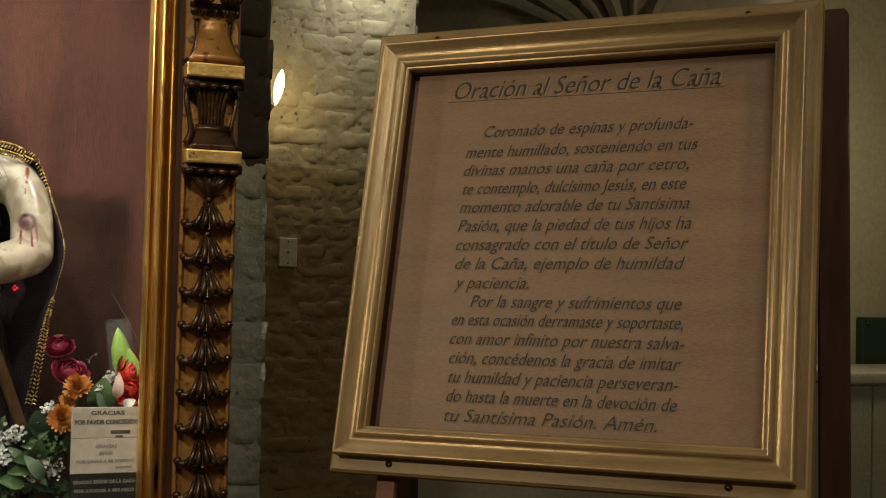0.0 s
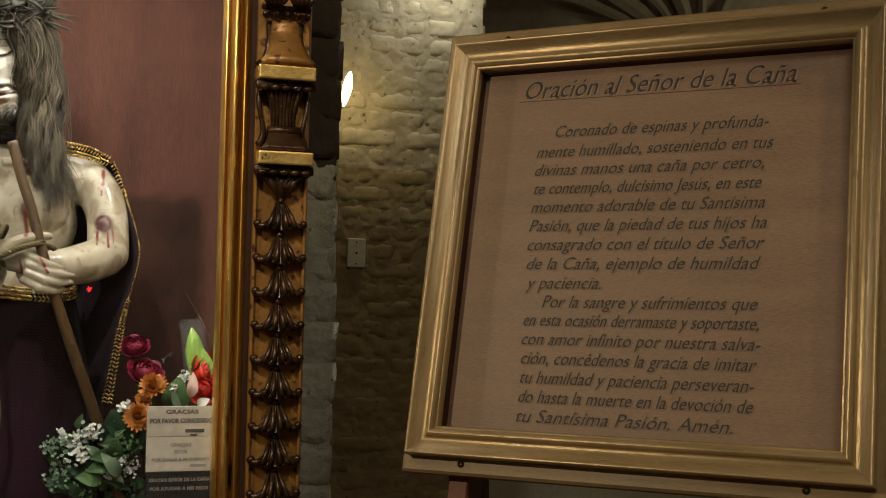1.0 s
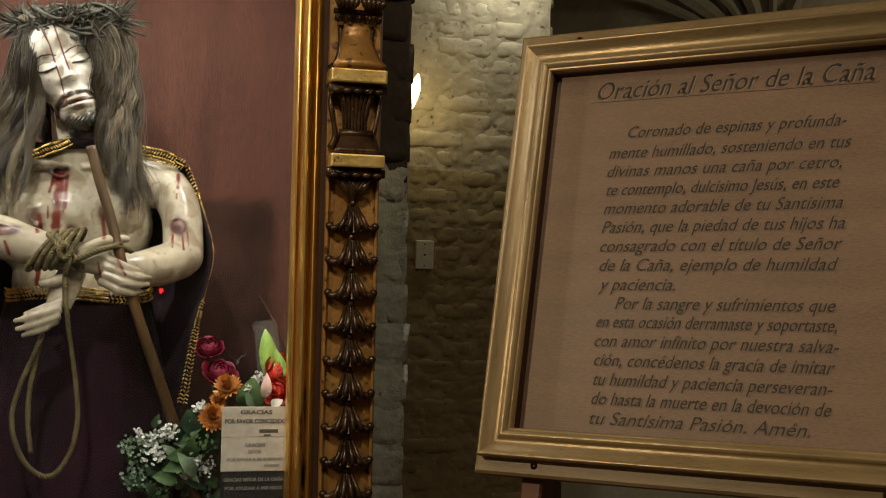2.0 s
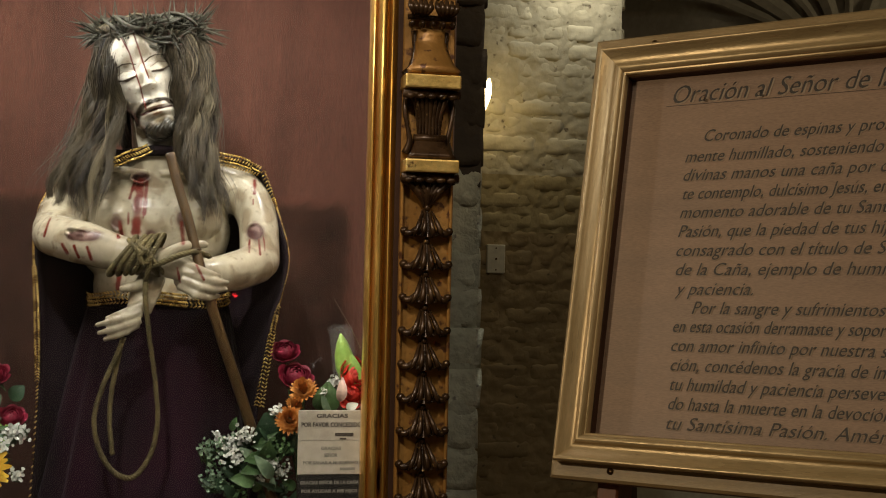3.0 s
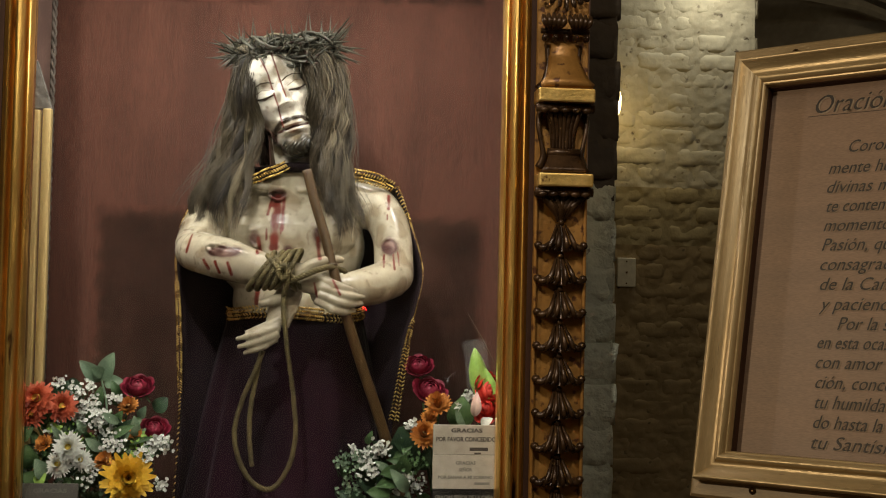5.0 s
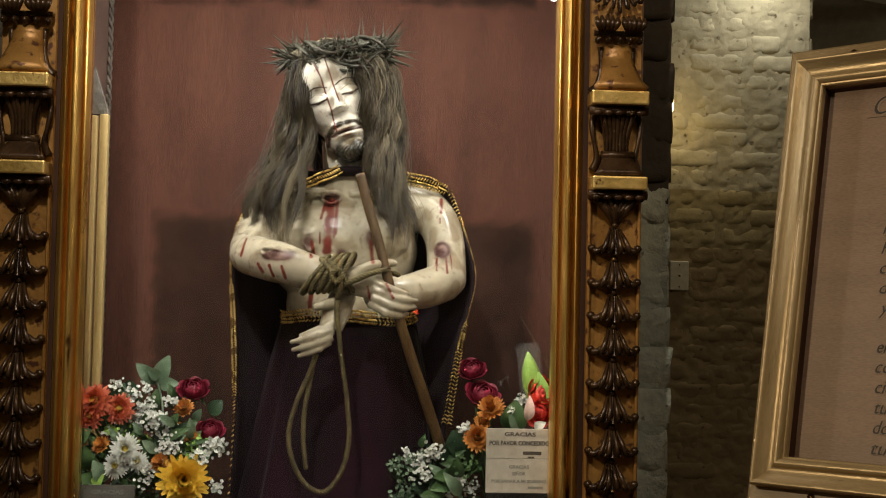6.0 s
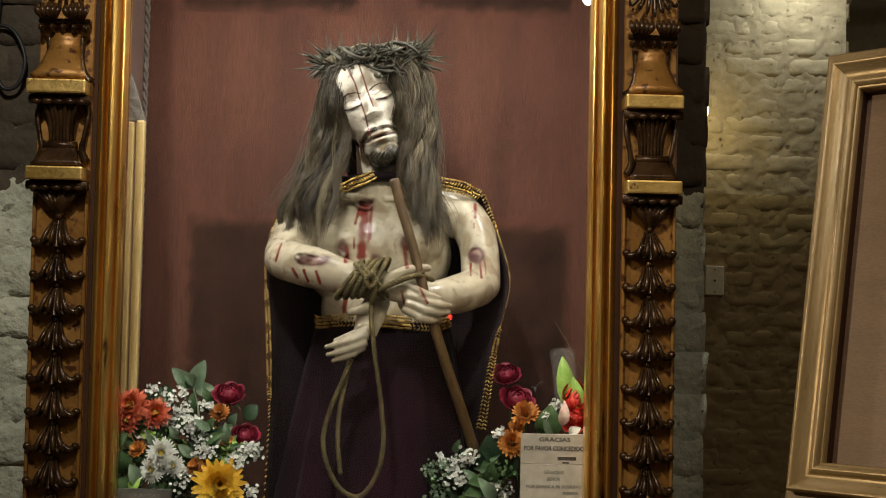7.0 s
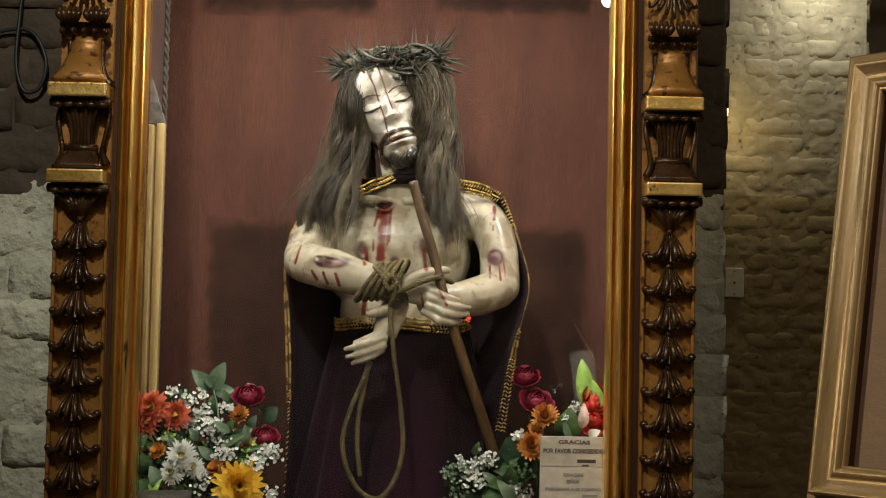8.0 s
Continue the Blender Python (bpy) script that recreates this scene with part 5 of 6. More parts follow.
def twisted(points, radius, pitch, n=8, strands=3):
    """A laid rope: strands wound round the path."""
    pts = smooth_path(points, n)
    bm = bmesh.new()
    run = [0.0]
    for a, b in zip(pts, pts[1:]):
        run.append(run[-1] + (b - a).length)
    for s in range(strands):
        out, side = [], None
        for i, p in enumerate(pts):
            d = (pts[min(i + 1, len(pts) - 1)] - pts[max(0, i - 1)]).normalized()
            side = d.cross(Vector((0.3, 1, 0.1))) if side is None else side
            side = (side - d * side.dot(d)).normalized()
            o = d.cross(side)
            a = 2 * math.pi * (run[i] / pitch + s / strands)
            out.append(p + radius * 0.52 * (math.cos(a) * side + math.sin(a) * o))
        tube(bm, out, radius * 0.58, 5)
    return bm


rope = thing("rope", (-0.056, 2.190, 1.535), "olive hemp rope tied round the wrists, hanging in a loop", "rope")
LOOP = [(-0.053, 2.176, 1.489), (-0.052, 2.165, 1.454), (-0.044, 2.175, 1.389), (-0.032, 2.190, 1.308), (-0.027, 2.200, 1.236), (-0.038, 2.205, 1.180), (-0.066, 2.205, 1.142), (-0.099, 2.205, 1.151), (-0.125, 2.205, 1.191), (-0.135, 2.205, 1.244), (-0.122, 2.205, 1.300), (-0.101, 2.200, 1.351), (-0.088, 2.195, 1.387)]
part("loop", twisted(LOOP, 0.0050, 0.017, 12), ROPE, rope, smooth=True)
part("loose_end", twisted([(-0.092, 2.205, 1.381), (-0.100, 2.212, 1.335), (-0.108, 2.215, 1.284), (-0.109, 2.215, 1.233), (-0.103, 2.215, 1.180)], 0.0048, 0.017, 12), ROPE, rope, smooth=True)
for k in range(5):
    c = Vector((-0.094 + 0.0125 * k, 2.204 - 0.002 * k, 1.530 + 0.0012 * k))
    coil = [c + Vector((0.022 * math.cos(t) + 0.003 * math.sin(2 * t + k), -0.037 * math.sin(t), 0.034 * math.cos(t))) for t in (2 * math.pi * i / 16 for i in range(17))]
    part("coil", twisted(coil, 0.0047, 0.016, 5), ROPE, rope, smooth=True)
for k in range(2):
    c = Vector((-0.058 + 0.012 * k, 2.198, 1.528))
    coil = [c + Vector((-0.026 * math.cos(t), -0.041 * math.sin(t), 0.030 * math.cos(t))) for t in (2 * math.pi * i / 16 for i in range(17))]
    part("coil", twisted(coil, 0.0047, 0.016, 5), ROPE, rope, smooth=True)
part("wrist_turn", twisted([(-0.045, 2.165, 1.510), (-0.020, 2.150, 1.522), (0.005, 2.150, 1.533), (0.030, 2.165, 1.539), (0.056, 2.200, 1.532)], 0.0055, 0.019, 8), ROPE, rope, smooth=True)
part("knot", twisted([(-0.055, 2.155, 1.541), (-0.045, 2.150, 1.529), (-0.055, 2.150, 1.517), (-0.063, 2.148, 1.529), (-0.051, 2.147, 1.539), (-0.047, 2.155, 1.514), (-0.053, 2.172, 1.489)], 0.0050, 0.017, 8), ROPE, rope, smooth=True)

# ---------------- flowers and thank-you plaques in the case ----------------
def plain(name, one, two, rough=0.55, **k):
    return matter(name, one, two, rough, 0, 40, 200, 0.25, 0.001, **k)


LEAF = plain("green_leaf", (0.045, 0.10, 0.035), (0.09, 0.17, 0.06))
LEAF_DARK = plain("dark_green_leaf", (0.018, 0.045, 0.022), (0.035, 0.08, 0.035))
LEAF_PALE = plain("pale_grey_green_leaf", (0.13, 0.21, 0.13), (0.21, 0.30, 0.19))
LEAF_LIME = plain("yellow_green_bud", (0.22, 0.42, 0.07), (0.35, 0.55, 0.12))
WHITE_PETAL = plain("white_petal", (0.58, 0.60, 0.55), (0.74, 0.76, 0.70))
ORANGE_PETAL = plain("orange_petal", (0.42, 0.14, 0.025), (0.58, 0.25, 0.05))
CORAL_PETAL = plain("coral_red_petal", (0.46, 0.075, 0.030), (0.58, 0.13, 0.06))
RED_PETAL = plain("scarlet_petal", (0.55, 0.025, 0.015), (0.68, 0.05, 0.03))
CRIMSON_PETAL = plain("crimson_petal", (0.15, 0.006, 0.020), (0.27, 0.012, 0.040))
YELLOW_PETAL = plain("yellow_petal", (0.68, 0.38, 0.02), (0.80, 0.52, 0.05))
PINK_PETAL = plain("pale_pink_petal", (0.68, 0.46, 0.42), (0.78, 0.58, 0.52))
YELLOW_HEART = plain("yellow_centre", (0.55, 0.38, 0.04), (0.65, 0.48, 0.08))
BROWN_HEART = plain("brown_centre", (0.16, 0.08, 0.02), (0.24, 0.12, 0.03))
FOIL = bpy.data.materials.new("clear_film")
FOIL.use_nodes = True
b = FOIL.node_tree.nodes["Principled BSDF"]
b.inputs["Base Color"].default_value = (0.75, 0.78, 0.78, 1)
b.inputs["Roughness"].default_value, b.inputs["Alpha"].default_value = 0.12, 0.07
POT = plain("dark_glazed_pot", (0.02, 0.018, 0.016), (0.035, 0.03, 0.028))


def facing(c, yaw=0.0, tilt=0.0, roll=0.0):
    """Pose of a flower head at c: local z is the way that it faces, which at zero is towards the room."""
    return Matrix.Translation(c) @ pose(0, 0, 0, 90 - tilt, 0, yaw) @ pose(0, 0, 0, 0, 0, roll)


def petal(bm, m, a, r0, r1, width, lift, curl, cup=0.15, seg=5):
    """One petal from radius r0 to r1 at angle a, rising by lift and curling at its tip."""
    ca, sa = math.cos(a), math.sin(a)
    rows = []
    for i in range(seg):
        t = i / (seg - 1)
        r = r0 + (r1 - r0) * t
        w = width * (math.sin(math.pi * min(0.97, 0.16 + 0.78 * t)) ** 0.7) * 0.5
        z = lift * t + curl * t * t * t
        rows.append([bm.verts.new(m @ Vector((r * ca - s * w * sa, r * sa + s * w * ca, z + cup * abs(s) * w))) for s in (-1, 0, 1)])
    for p, q in zip(rows, rows[1:]):
        for k in range(2):
            bm.faces.new((p[k], p[k + 1], q[k + 1], q[k]))


def daisy(plant, c, r, mat, heart, rings=2, count=16, yaw=0, tilt=15, name="daisy", seed=0, lift=0.25, eye=0.24):
    rr = random.Random(seed)
    m = facing(c, yaw, tilt, rr.uniform(0, 90))
    bm = bmesh.new()
    for k in range(rings):
        s = 1 - 0.24 * k
        for i in range(count):
            a = 2 * math.pi * (i + 0.5 * k) / count + rr.gauss(0, 0.06)
            petal(bm, m @ Matrix.Translation((0, 0, 0.002 * k)), a, r * 0.12, r * s * rr.uniform(0.9, 1.06), r * 2 * math.pi / count * 0.92, r * (lift + 0.22 * k), -r * rr.uniform(0.0, 0.25))
    head = part(name, bm, mat, plant, smooth=True)
    bm = bmesh.new()
    ball(bm, m @ Vector((0, 0, r * (0.05 + 0.1 * rings))), (r * eye, r * eye, r * eye * 0.66), 10, m.to_3x3().to_4x4())
    for i in range(26):
        a, q = i * 2.4, r * eye * 0.19 * math.sqrt(i)
        ball(bm, m @ Vector((q * math.cos(a), q * math.sin(a), r * (0.16 + 0.1 * rings))), r * 0.035, 5)
    part("flower_centre", bm, heart, head, smooth=True)
    return head


def rose(plant, c, r, mat, yaw=0, tilt=35, seed=0, name="rose"):
    rr = random.Random(seed)
    m = facing(c, yaw, tilt)
    bm = bmesh.new()
    for k in range(5):
        n = 3 + k
        big, top = r * (0.34 + 0.155 * k), radians(14 + 14 * k)
        for i in range(n):
            mid = 2 * math.pi * (i + 0.43 * k) / n + rr.gauss(0, 0.12)
            span = math.pi / n * rr.uniform(1.15, 1.4)
            grow = big * (1 + 0.04 * (i % 2)) * rr.uniform(0.96, 1.04)
            rows = []
            for v in range(7):
                t = v / 6
                phi = radians(155) + (top - radians(155)) * t
                row = []
                for q in (-1, -0.5, 0, 0.5, 1):
                    th = mid + q * span * (1 - 0.40 * t ** 4)
                    rad = grow * (math.sin(phi) + 0.28 * (k / 4) * t ** 5) * (1 - 0.05 * q * q)
                    row.append(bm.verts.new(m @ Vector((rad * math.cos(th), rad * math.sin(th), grow * 0.9 * math.cos(phi) - 0.12 * grow * q * q * t + rr.gauss(0, 0.01) * r - 0.07 * k * r * t ** 4))))
                rows.append(row)
            for p, q in zip(rows, rows[1:]):
                for e in range(4):
                    bm.faces.new((p[e], p[e + 1], q[e + 1], q[e]))
    return part(name, bm, mat, plant, smooth=True)


def spray(plant, c, size, count, seed, name="small_white_sprig", mat=None):
    """A sprig of small white blossoms on fine stems."""
    rr = random.Random(seed)
    bm, st = bmesh.new(), bmesh.new()
    c = Vector(c)
    foot = c + Vector((0, 0.03, -size * 1.4))
    for k in range(int(count * 2.2)):
        p = c + Vector((rr.gauss(0, 0.42), rr.gauss(0, 0.3) - 0.15, rr.gauss(0, 0.42))) * size
        r = rr.uniform(0.0020, 0.0037)
        m = facing(p, rr.uniform(-50, 50), rr.uniform(-20, 60), rr.uniform(0, 90))
        for i in range(5):
            petal(bm, m, 2 * math.pi * i / 5, r * 0.1, r * 1.15, r * 1.25, r * 0.55, -r * 0.2, 0.2, 4)
        ball(bm, p, r * 0.5, 6)
        if k % 2 == 0:
            tube(st, [foot + (p - foot) * 0.3 + Vector((rr.gauss(0, 0.004), 0.01, 0)), p.lerp(foot, 0.3) + Vector((rr.gauss(0, 0.005), 0.006, 0)), p], 0.0009, 4)
    sp = part(name, bm, mat or WHITE_PETAL, plant, kind="stuff")
    part("stems", st, LEAF, sp, kind="stuff")
    return sp


def leaf(plant, root, tip, width, mat, bend=0.15, name="leaf"):
    bm = bmesh.new()
    a, b = Vector(root), Vector(tip)
    d = b - a
    side = d.cross(Vector((0, -1, 0.25))).normalized()
    out = side.cross(d).normalized()
    n = 8
    rows = []
    for i in range(n):
        t = i / (n - 1)
        w = width * 0.5 * math.sin(math.pi * min(0.985, 0.05 + 0.93 * t ** 0.85)) ** 0.8
        p = a + d * t + out * bend * d.length * math.sin(math.pi * t)
        rows.append([bm.verts.new(p + side * s * w + out * (0.28 * abs(s) * w)) for s in (-1, -0.5, 0, 0.5, 1)])
    for p, q in zip(rows, rows[1:]):
        for k in range(4):
            bm.faces.new((p[k], p[k + 1], q[k + 1], q[k]))
    return part(name, bm, mat, plant, smooth=True)


def stem(plant, head, foot, r=0.0022, mat=None):
    a, b = Vector(head), Vector(foot)
    bm = bmesh.new()
    tube(bm, smooth_path([b, b.lerp(a, 0.5) + Vector((0, 0.015, 0.0)), a + Vector((0, 0.012, -0.004))], 5), r, 6)
    return part("stem", bm, mat or LEAF, plant, smooth=True)


def pot(plant, x, y, r, h):
    bm = bmesh.new()
    lathe(bm, [(r * 0.72, 0.0), (r * 0.8, h * 0.1), (r, h * 0.7), (r * 1.05, h * 0.95), (r * 1.0, h), (r * 0.9, h * 0.97), (r * 0.85, h * 0.8)], Matrix.Translation((x, y, 0.9605)), 24)
    part("pot", bm, POT, plant, "dark glazed pot", smooth=True)


west = thing("flower_arrangement", (-0.40, 2.27, 0.9605), "mixed bouquet of coral, white, yellow and crimson flowers", "flowers")
pot(west, -0.41, 2.28, 0.055, 0.12)
FOOT = (-0.41, 2.28, 1.07)
for k, (c, r) in enumerate((((-0.471, 2.185, 1.298), 0.033), ((-0.432, 2.195, 1.284), 0.029), ((-0.485, 2.190, 1.271), 0.026))):
    daisy(west, c, r, CORAL_PETAL, YELLOW_HEART, 4, 26, -10 + 14 * k, 15, "coral_daisy", k)
    stem(west, c, FOOT)
for k, (c, r) in enumerate((((-0.416, 2.175, 1.216), 0.029), ((-0.433, 2.180, 1.186), 0.024), ((-0.393, 2.178, 1.194), 0.020))):
    daisy(west, c, r, WHITE_PETAL, YELLOW_HEART, 4, 30, 6 - 9 * k, 12, "white_daisy", 20 + k)
    stem(west, c, FOOT)
daisy(west, (-0.316, 2.185, 1.161), 0.048, YELLOW_PETAL, YELLOW_PETAL, 6, 22, 10, 10, "yellow_dahlia", 31, 0.35, 0.15)
stem(west, (-0.316, 2.185, 1.161), FOOT)
for k, (c, r) in enumerate((((-0.457, 2.185, 1.218), 0.017), ((-0.326, 2.240, 1.280), 0.019), ((-0.313, 2.220, 1.230), 0.017), ((-0.355, 2.190, 1.189), 0.018), ((-0.338, 2.190, 1.180), 0.014), ((-0.336, 2.230, 1.245), 0.013))):
    daisy(west, c, r, ORANGE_PETAL, BROWN_HEART, 3, 18, 25 * (k % 3) - 25, 35, "orange_daisy", 40 + k, 0.6)
    stem(west, c, FOOT)
for k, (c, r) in enumerate((((-0.315, 2.270, 1.318), 0.027), ((-0.285, 2.280, 1.241), 0.025))):
    rose(west, c, r, CRIMSON_PETAL, 10 * k, 52, 50 + k)
    stem(west, c, FOOT)
    for j in range(4):
        a = Vector(c) + Vector((0.006 * (j - 1.5), 0, -0.012))
        leaf(west, a, a + Vector((0.010 * (j - 1.5), -0.004, -0.016 - 0.004 * (j % 2))), 0.005, LEAF, 0.1, "sepal")
for k, (x, y, z, s, n) in enumerate(((-0.437, 2.190, 1.328, 0.0147, 10), (-0.413, 2.210, 1.307, 0.0232, 21), (-0.392, 2.230, 1.282, 0.0253, 35), (-0.371, 2.190, 1.269, 0.0253, 40), (-0.353, 2.210, 1.247, 0.0232, 35), (-0.410, 2.230, 1.258, 0.0253, 32), (-0.343, 2.190, 1.221, 0.0211, 27), (-0.273, 2.210, 1.220, 0.0211, 27), (-0.259, 2.230, 1.218, 0.0147, 13), (-0.378, 2.190, 1.175, 0.0253, 35), (-0.423, 2.210, 1.149, 0.0232, 27), (-0.361, 2.230, 1.147, 0.0189, 18), (-0.494, 2.190, 1.284, 0.0126, 8), (-0.446, 2.210, 1.242, 0.0168, 16), (-0.396, 2.230, 1.318, 0.0105, 8), (-0.290, 2.190, 1.200, 0.0168, 16), (-0.261, 2.210, 1.148, 0.0168, 13), (-0.348, 2.230, 1.298, 0.0147, 13))):
    spray(west, (x, y, z), s, n, 100 + k)
for k, (a, b, w, mt) in enumerate((((-0.387, 2.300, 1.323), (-0.422, 2.280, 1.360), 0.030, LEAF_PALE), ((-0.385, 2.300, 1.323), (-0.363, 2.290, 1.375), 0.032, LEAF_PALE), ((-0.380, 2.300, 1.318), (-0.344, 2.290, 1.324), 0.026, LEAF_PALE), ((-0.382, 2.295, 1.334), (-0.399, 2.270, 1.348), 0.022, LEAF_PALE),
                                   ((-0.386, 2.280, 1.272), (-0.381, 2.270, 1.315), 0.022, LEAF), ((-0.452, 2.240, 1.234), (-0.457, 2.220, 1.266), 0.030, LEAF), ((-0.480, 2.200, 1.177), (-0.489, 2.180, 1.220), 0.035, LEAF), ((-0.464, 2.190, 1.149), (-0.490, 2.170, 1.172), 0.035, LEAF),
                                   ((-0.450, 2.190, 1.159), (-0.472, 2.175, 1.196), 0.03, LEAF_PALE), ((-0.347, 2.240, 1.225), (-0.364, 2.230, 1.257), 0.022, LEAF), ((-0.325, 2.250, 1.245), (-0.301, 2.240, 1.262), 0.016, LEAF), ((-0.339, 2.240, 1.215), (-0.318, 2.235, 1.252), 0.014, LEAF_PALE),
                                   ((-0.374, 2.210, 1.198), (-0.391, 2.200, 1.219), 0.02, LEAF), ((-0.391, 2.200, 1.149), (-0.405, 2.190, 1.170), 0.022, LEAF), ((-0.307, 2.240, 1.185), (-0.284, 2.235, 1.217), 0.02, LEAF_DARK), ((-0.285, 2.290, 1.268), (-0.264, 2.290, 1.294), 0.03, LEAF_DARK),
                                   ((-0.348, 2.285, 1.293), (-0.364, 2.280, 1.325), 0.018, LEAF), ((-0.417, 2.220, 1.226), (-0.396, 2.210, 1.248), 0.016, LEAF), ((-0.481, 2.190, 1.139), (-0.453, 2.180, 1.176), 0.03, LEAF_LIME), ((-0.464, 2.220, 1.246), (-0.432, 2.190, 1.245), 0.02, LEAF_LIME),
                                   ((-0.502, 2.190, 1.228), (-0.478, 2.180, 1.250), 0.026, LEAF), ((-0.442, 2.270, 1.314), (-0.412, 2.260, 1.315), 0.03, LEAF_DARK), ((-0.460, 2.270, 1.292), (-0.430, 2.270, 1.324), 0.03, LEAF_DARK), ((-0.307, 2.250, 1.153), (-0.276, 2.240, 1.170), 0.02, LEAF_DARK))):
    leaf(west, a, b, w, mt, 0.08 if k % 2 else 0.16)
rr = random.Random(77)
for k in range(16):
    spray(west, (rr.uniform(-0.53, -0.30), rr.uniform(2.20, 2.25), rr.uniform(1.12, 1.27)), 0.030, 20, 300 + k, "green_sprig", rr.choice((LEAF, LEAF_PALE, LEAF_LIME)))
for k in range(120):
    a = Vector((rr.uniform(-0.52, -0.30), rr.uniform(2.19, 2.26), rr.uniform(1.10, 1.26)))
    leaf(west, a, a + Vector((rr.gauss(0, 0.02), -0.012, rr.uniform(0.012, 0.036))), rr.uniform(0.010, 0.020), rr.choice((LEAF, LEAF, LEAF_DARK, LEAF_PALE)), 0.12)
bm = bmesh.new()
tube(bm, smooth_path([FOOT, (-0.372, 2.280, 1.251), (-0.385, 2.300, 1.323), (-0.391, 2.295, 1.346)], 5), 0.002, 6)
part("stem", bm, LEAF_PALE, west, smooth=True)

east = thing("flower_arrangement", (0.27, 2.27, 0.9605), "mixed bouquet of crimson, orange and white flowers with leaves", "flowers")
pot(east, 0.24, 2.28, 0.055, 0.12)
FOOT = (0.24, 2.28, 1.07)
for k, (c, r) in enumerate((((0.206, 2.360, 1.358), 0.026), ((0.226, 2.330, 1.313), 0.030))):
    rose(east, c, r, CRIMSON_PETAL, -10 + 20 * k, 50, 60 + k)
    stem(east, c, FOOT)
for k, (c, r, t) in enumerate((((0.233, 2.230, 1.287), 0.028, 45), ((0.202, 2.200, 1.238), 0.028, 25), ((0.211, 2.220, 1.264), 0.018, 40))):
    daisy(east, c, r, ORANGE_PETAL, BROWN_HEART, 4, 20, -20 + 25 * k, t, "orange_daisy", 70 + k, 0.5)
    stem(east, c, FOOT)
rose(east, (0.323, 2.200, 1.322), 0.030, RED_PETAL, 30, 10, 80, "scarlet_gladiolus")
rose(east, (0.315, 2.195, 1.289), 0.024, RED_PETAL, -20, 0, 81, "scarlet_gladiolus")
stem(east, (0.321, 2.200, 1.304), FOOT)
leaf(east, (0.294, 2.190, 1.276), (0.296, 2.180, 1.321), 0.020, PINK_PETAL, 0.2, "pink_petal")
leaf(east, (0.306, 2.185, 1.262), (0.325, 2.175, 1.274), 0.018, WHITE_PETAL, 0.25, "white_petal")
for k, (x, y, z, s, n) in enumerate(((0.126, 2.200, 1.217, 0.0189, 27), (0.102, 2.215, 1.198, 0.0232, 29), (0.079, 2.230, 1.209, 0.0105, 9), (0.109, 2.200, 1.176, 0.0189, 18), (0.174, 2.215, 1.165, 0.0211, 29), (0.199, 2.230, 1.147, 0.0168, 16), (0.180, 2.200, 1.258, 0.0126, 13), (0.165, 2.215, 1.238, 0.0084, 6), (0.285, 2.230, 1.308, 0.0147, 18), (0.265, 2.200, 1.294, 0.0105, 8), (0.136, 2.215, 1.146, 0.0168, 16), (0.163, 2.230, 1.142, 0.0168, 16))):
    spray(east, (x, y, z), s, n, 200 + k)
for k, (a, b, w, mt) in enumerate((((0.173, 2.240, 1.184), (0.162, 2.210, 1.254), 0.060, LEAF_DARK), ((0.147, 2.240, 1.183), (0.114, 2.220, 1.226), 0.03, LEAF_DARK), ((0.102, 2.220, 1.221), (0.111, 2.210, 1.246), 0.014, LEAF), ((0.161, 2.220, 1.171), (0.125, 2.180, 1.173), 0.026, LEAF),
                                   ((0.157, 2.220, 1.156), (0.119, 2.180, 1.151), 0.028, LEAF), ((0.166, 2.210, 1.168), (0.168, 2.180, 1.207), 0.03, LEAF), ((0.268, 2.220, 1.255), (0.273, 2.200, 1.311), 0.05, LEAF), ((0.286, 2.215, 1.256), (0.263, 2.200, 1.297), 0.035, LEAF_PALE),
                                   ((0.199, 2.240, 1.174), (0.217, 2.220, 1.213), 0.03, LEAF_DARK), ((0.127, 2.240, 1.142), (0.085, 2.220, 1.152), 0.035, LEAF_DARK), ((0.145, 2.200, 1.134), (0.102, 2.180, 1.141), 0.03, LEAF), ((0.188, 2.240, 1.205), (0.149, 2.200, 1.229), 0.035, LEAF_DARK),
                                   ((0.176, 2.200, 1.139), (0.143, 2.180, 1.182), 0.024, LEAF_PALE), ((0.231, 2.250, 1.194), (0.197, 2.220, 1.197), 0.03, LEAF_DARK), ((0.280, 2.240, 1.268), (0.293, 2.220, 1.296), 0.02, LEAF_DARK))):
    leaf(east, a, b, w, mt, 0.08 if k % 2 else 0.15)
for k in range(30):
    a = Vector((rr.uniform(0.09, 0.23), rr.uniform(2.20, 2.28), rr.uniform(1.09, 1.20)))
    leaf(east, a, a + Vector((rr.gauss(-0.01, 0.022), -0.012, rr.uniform(0.008, 0.034))), rr.uniform(0.010, 0.022), rr.choice((LEAF, LEAF_DARK, LEAF_DARK, LEAF_PALE)), 0.12)
for k in range(9):
    spray(east, (rr.uniform(0.06, 0.21), rr.uniform(2.20, 2.25), rr.uniform(1.10, 1.21)), 0.028, 18, 330 + k, "green_sprig", rr.choice((LEAF, LEAF_PALE, LEAF_DARK)))
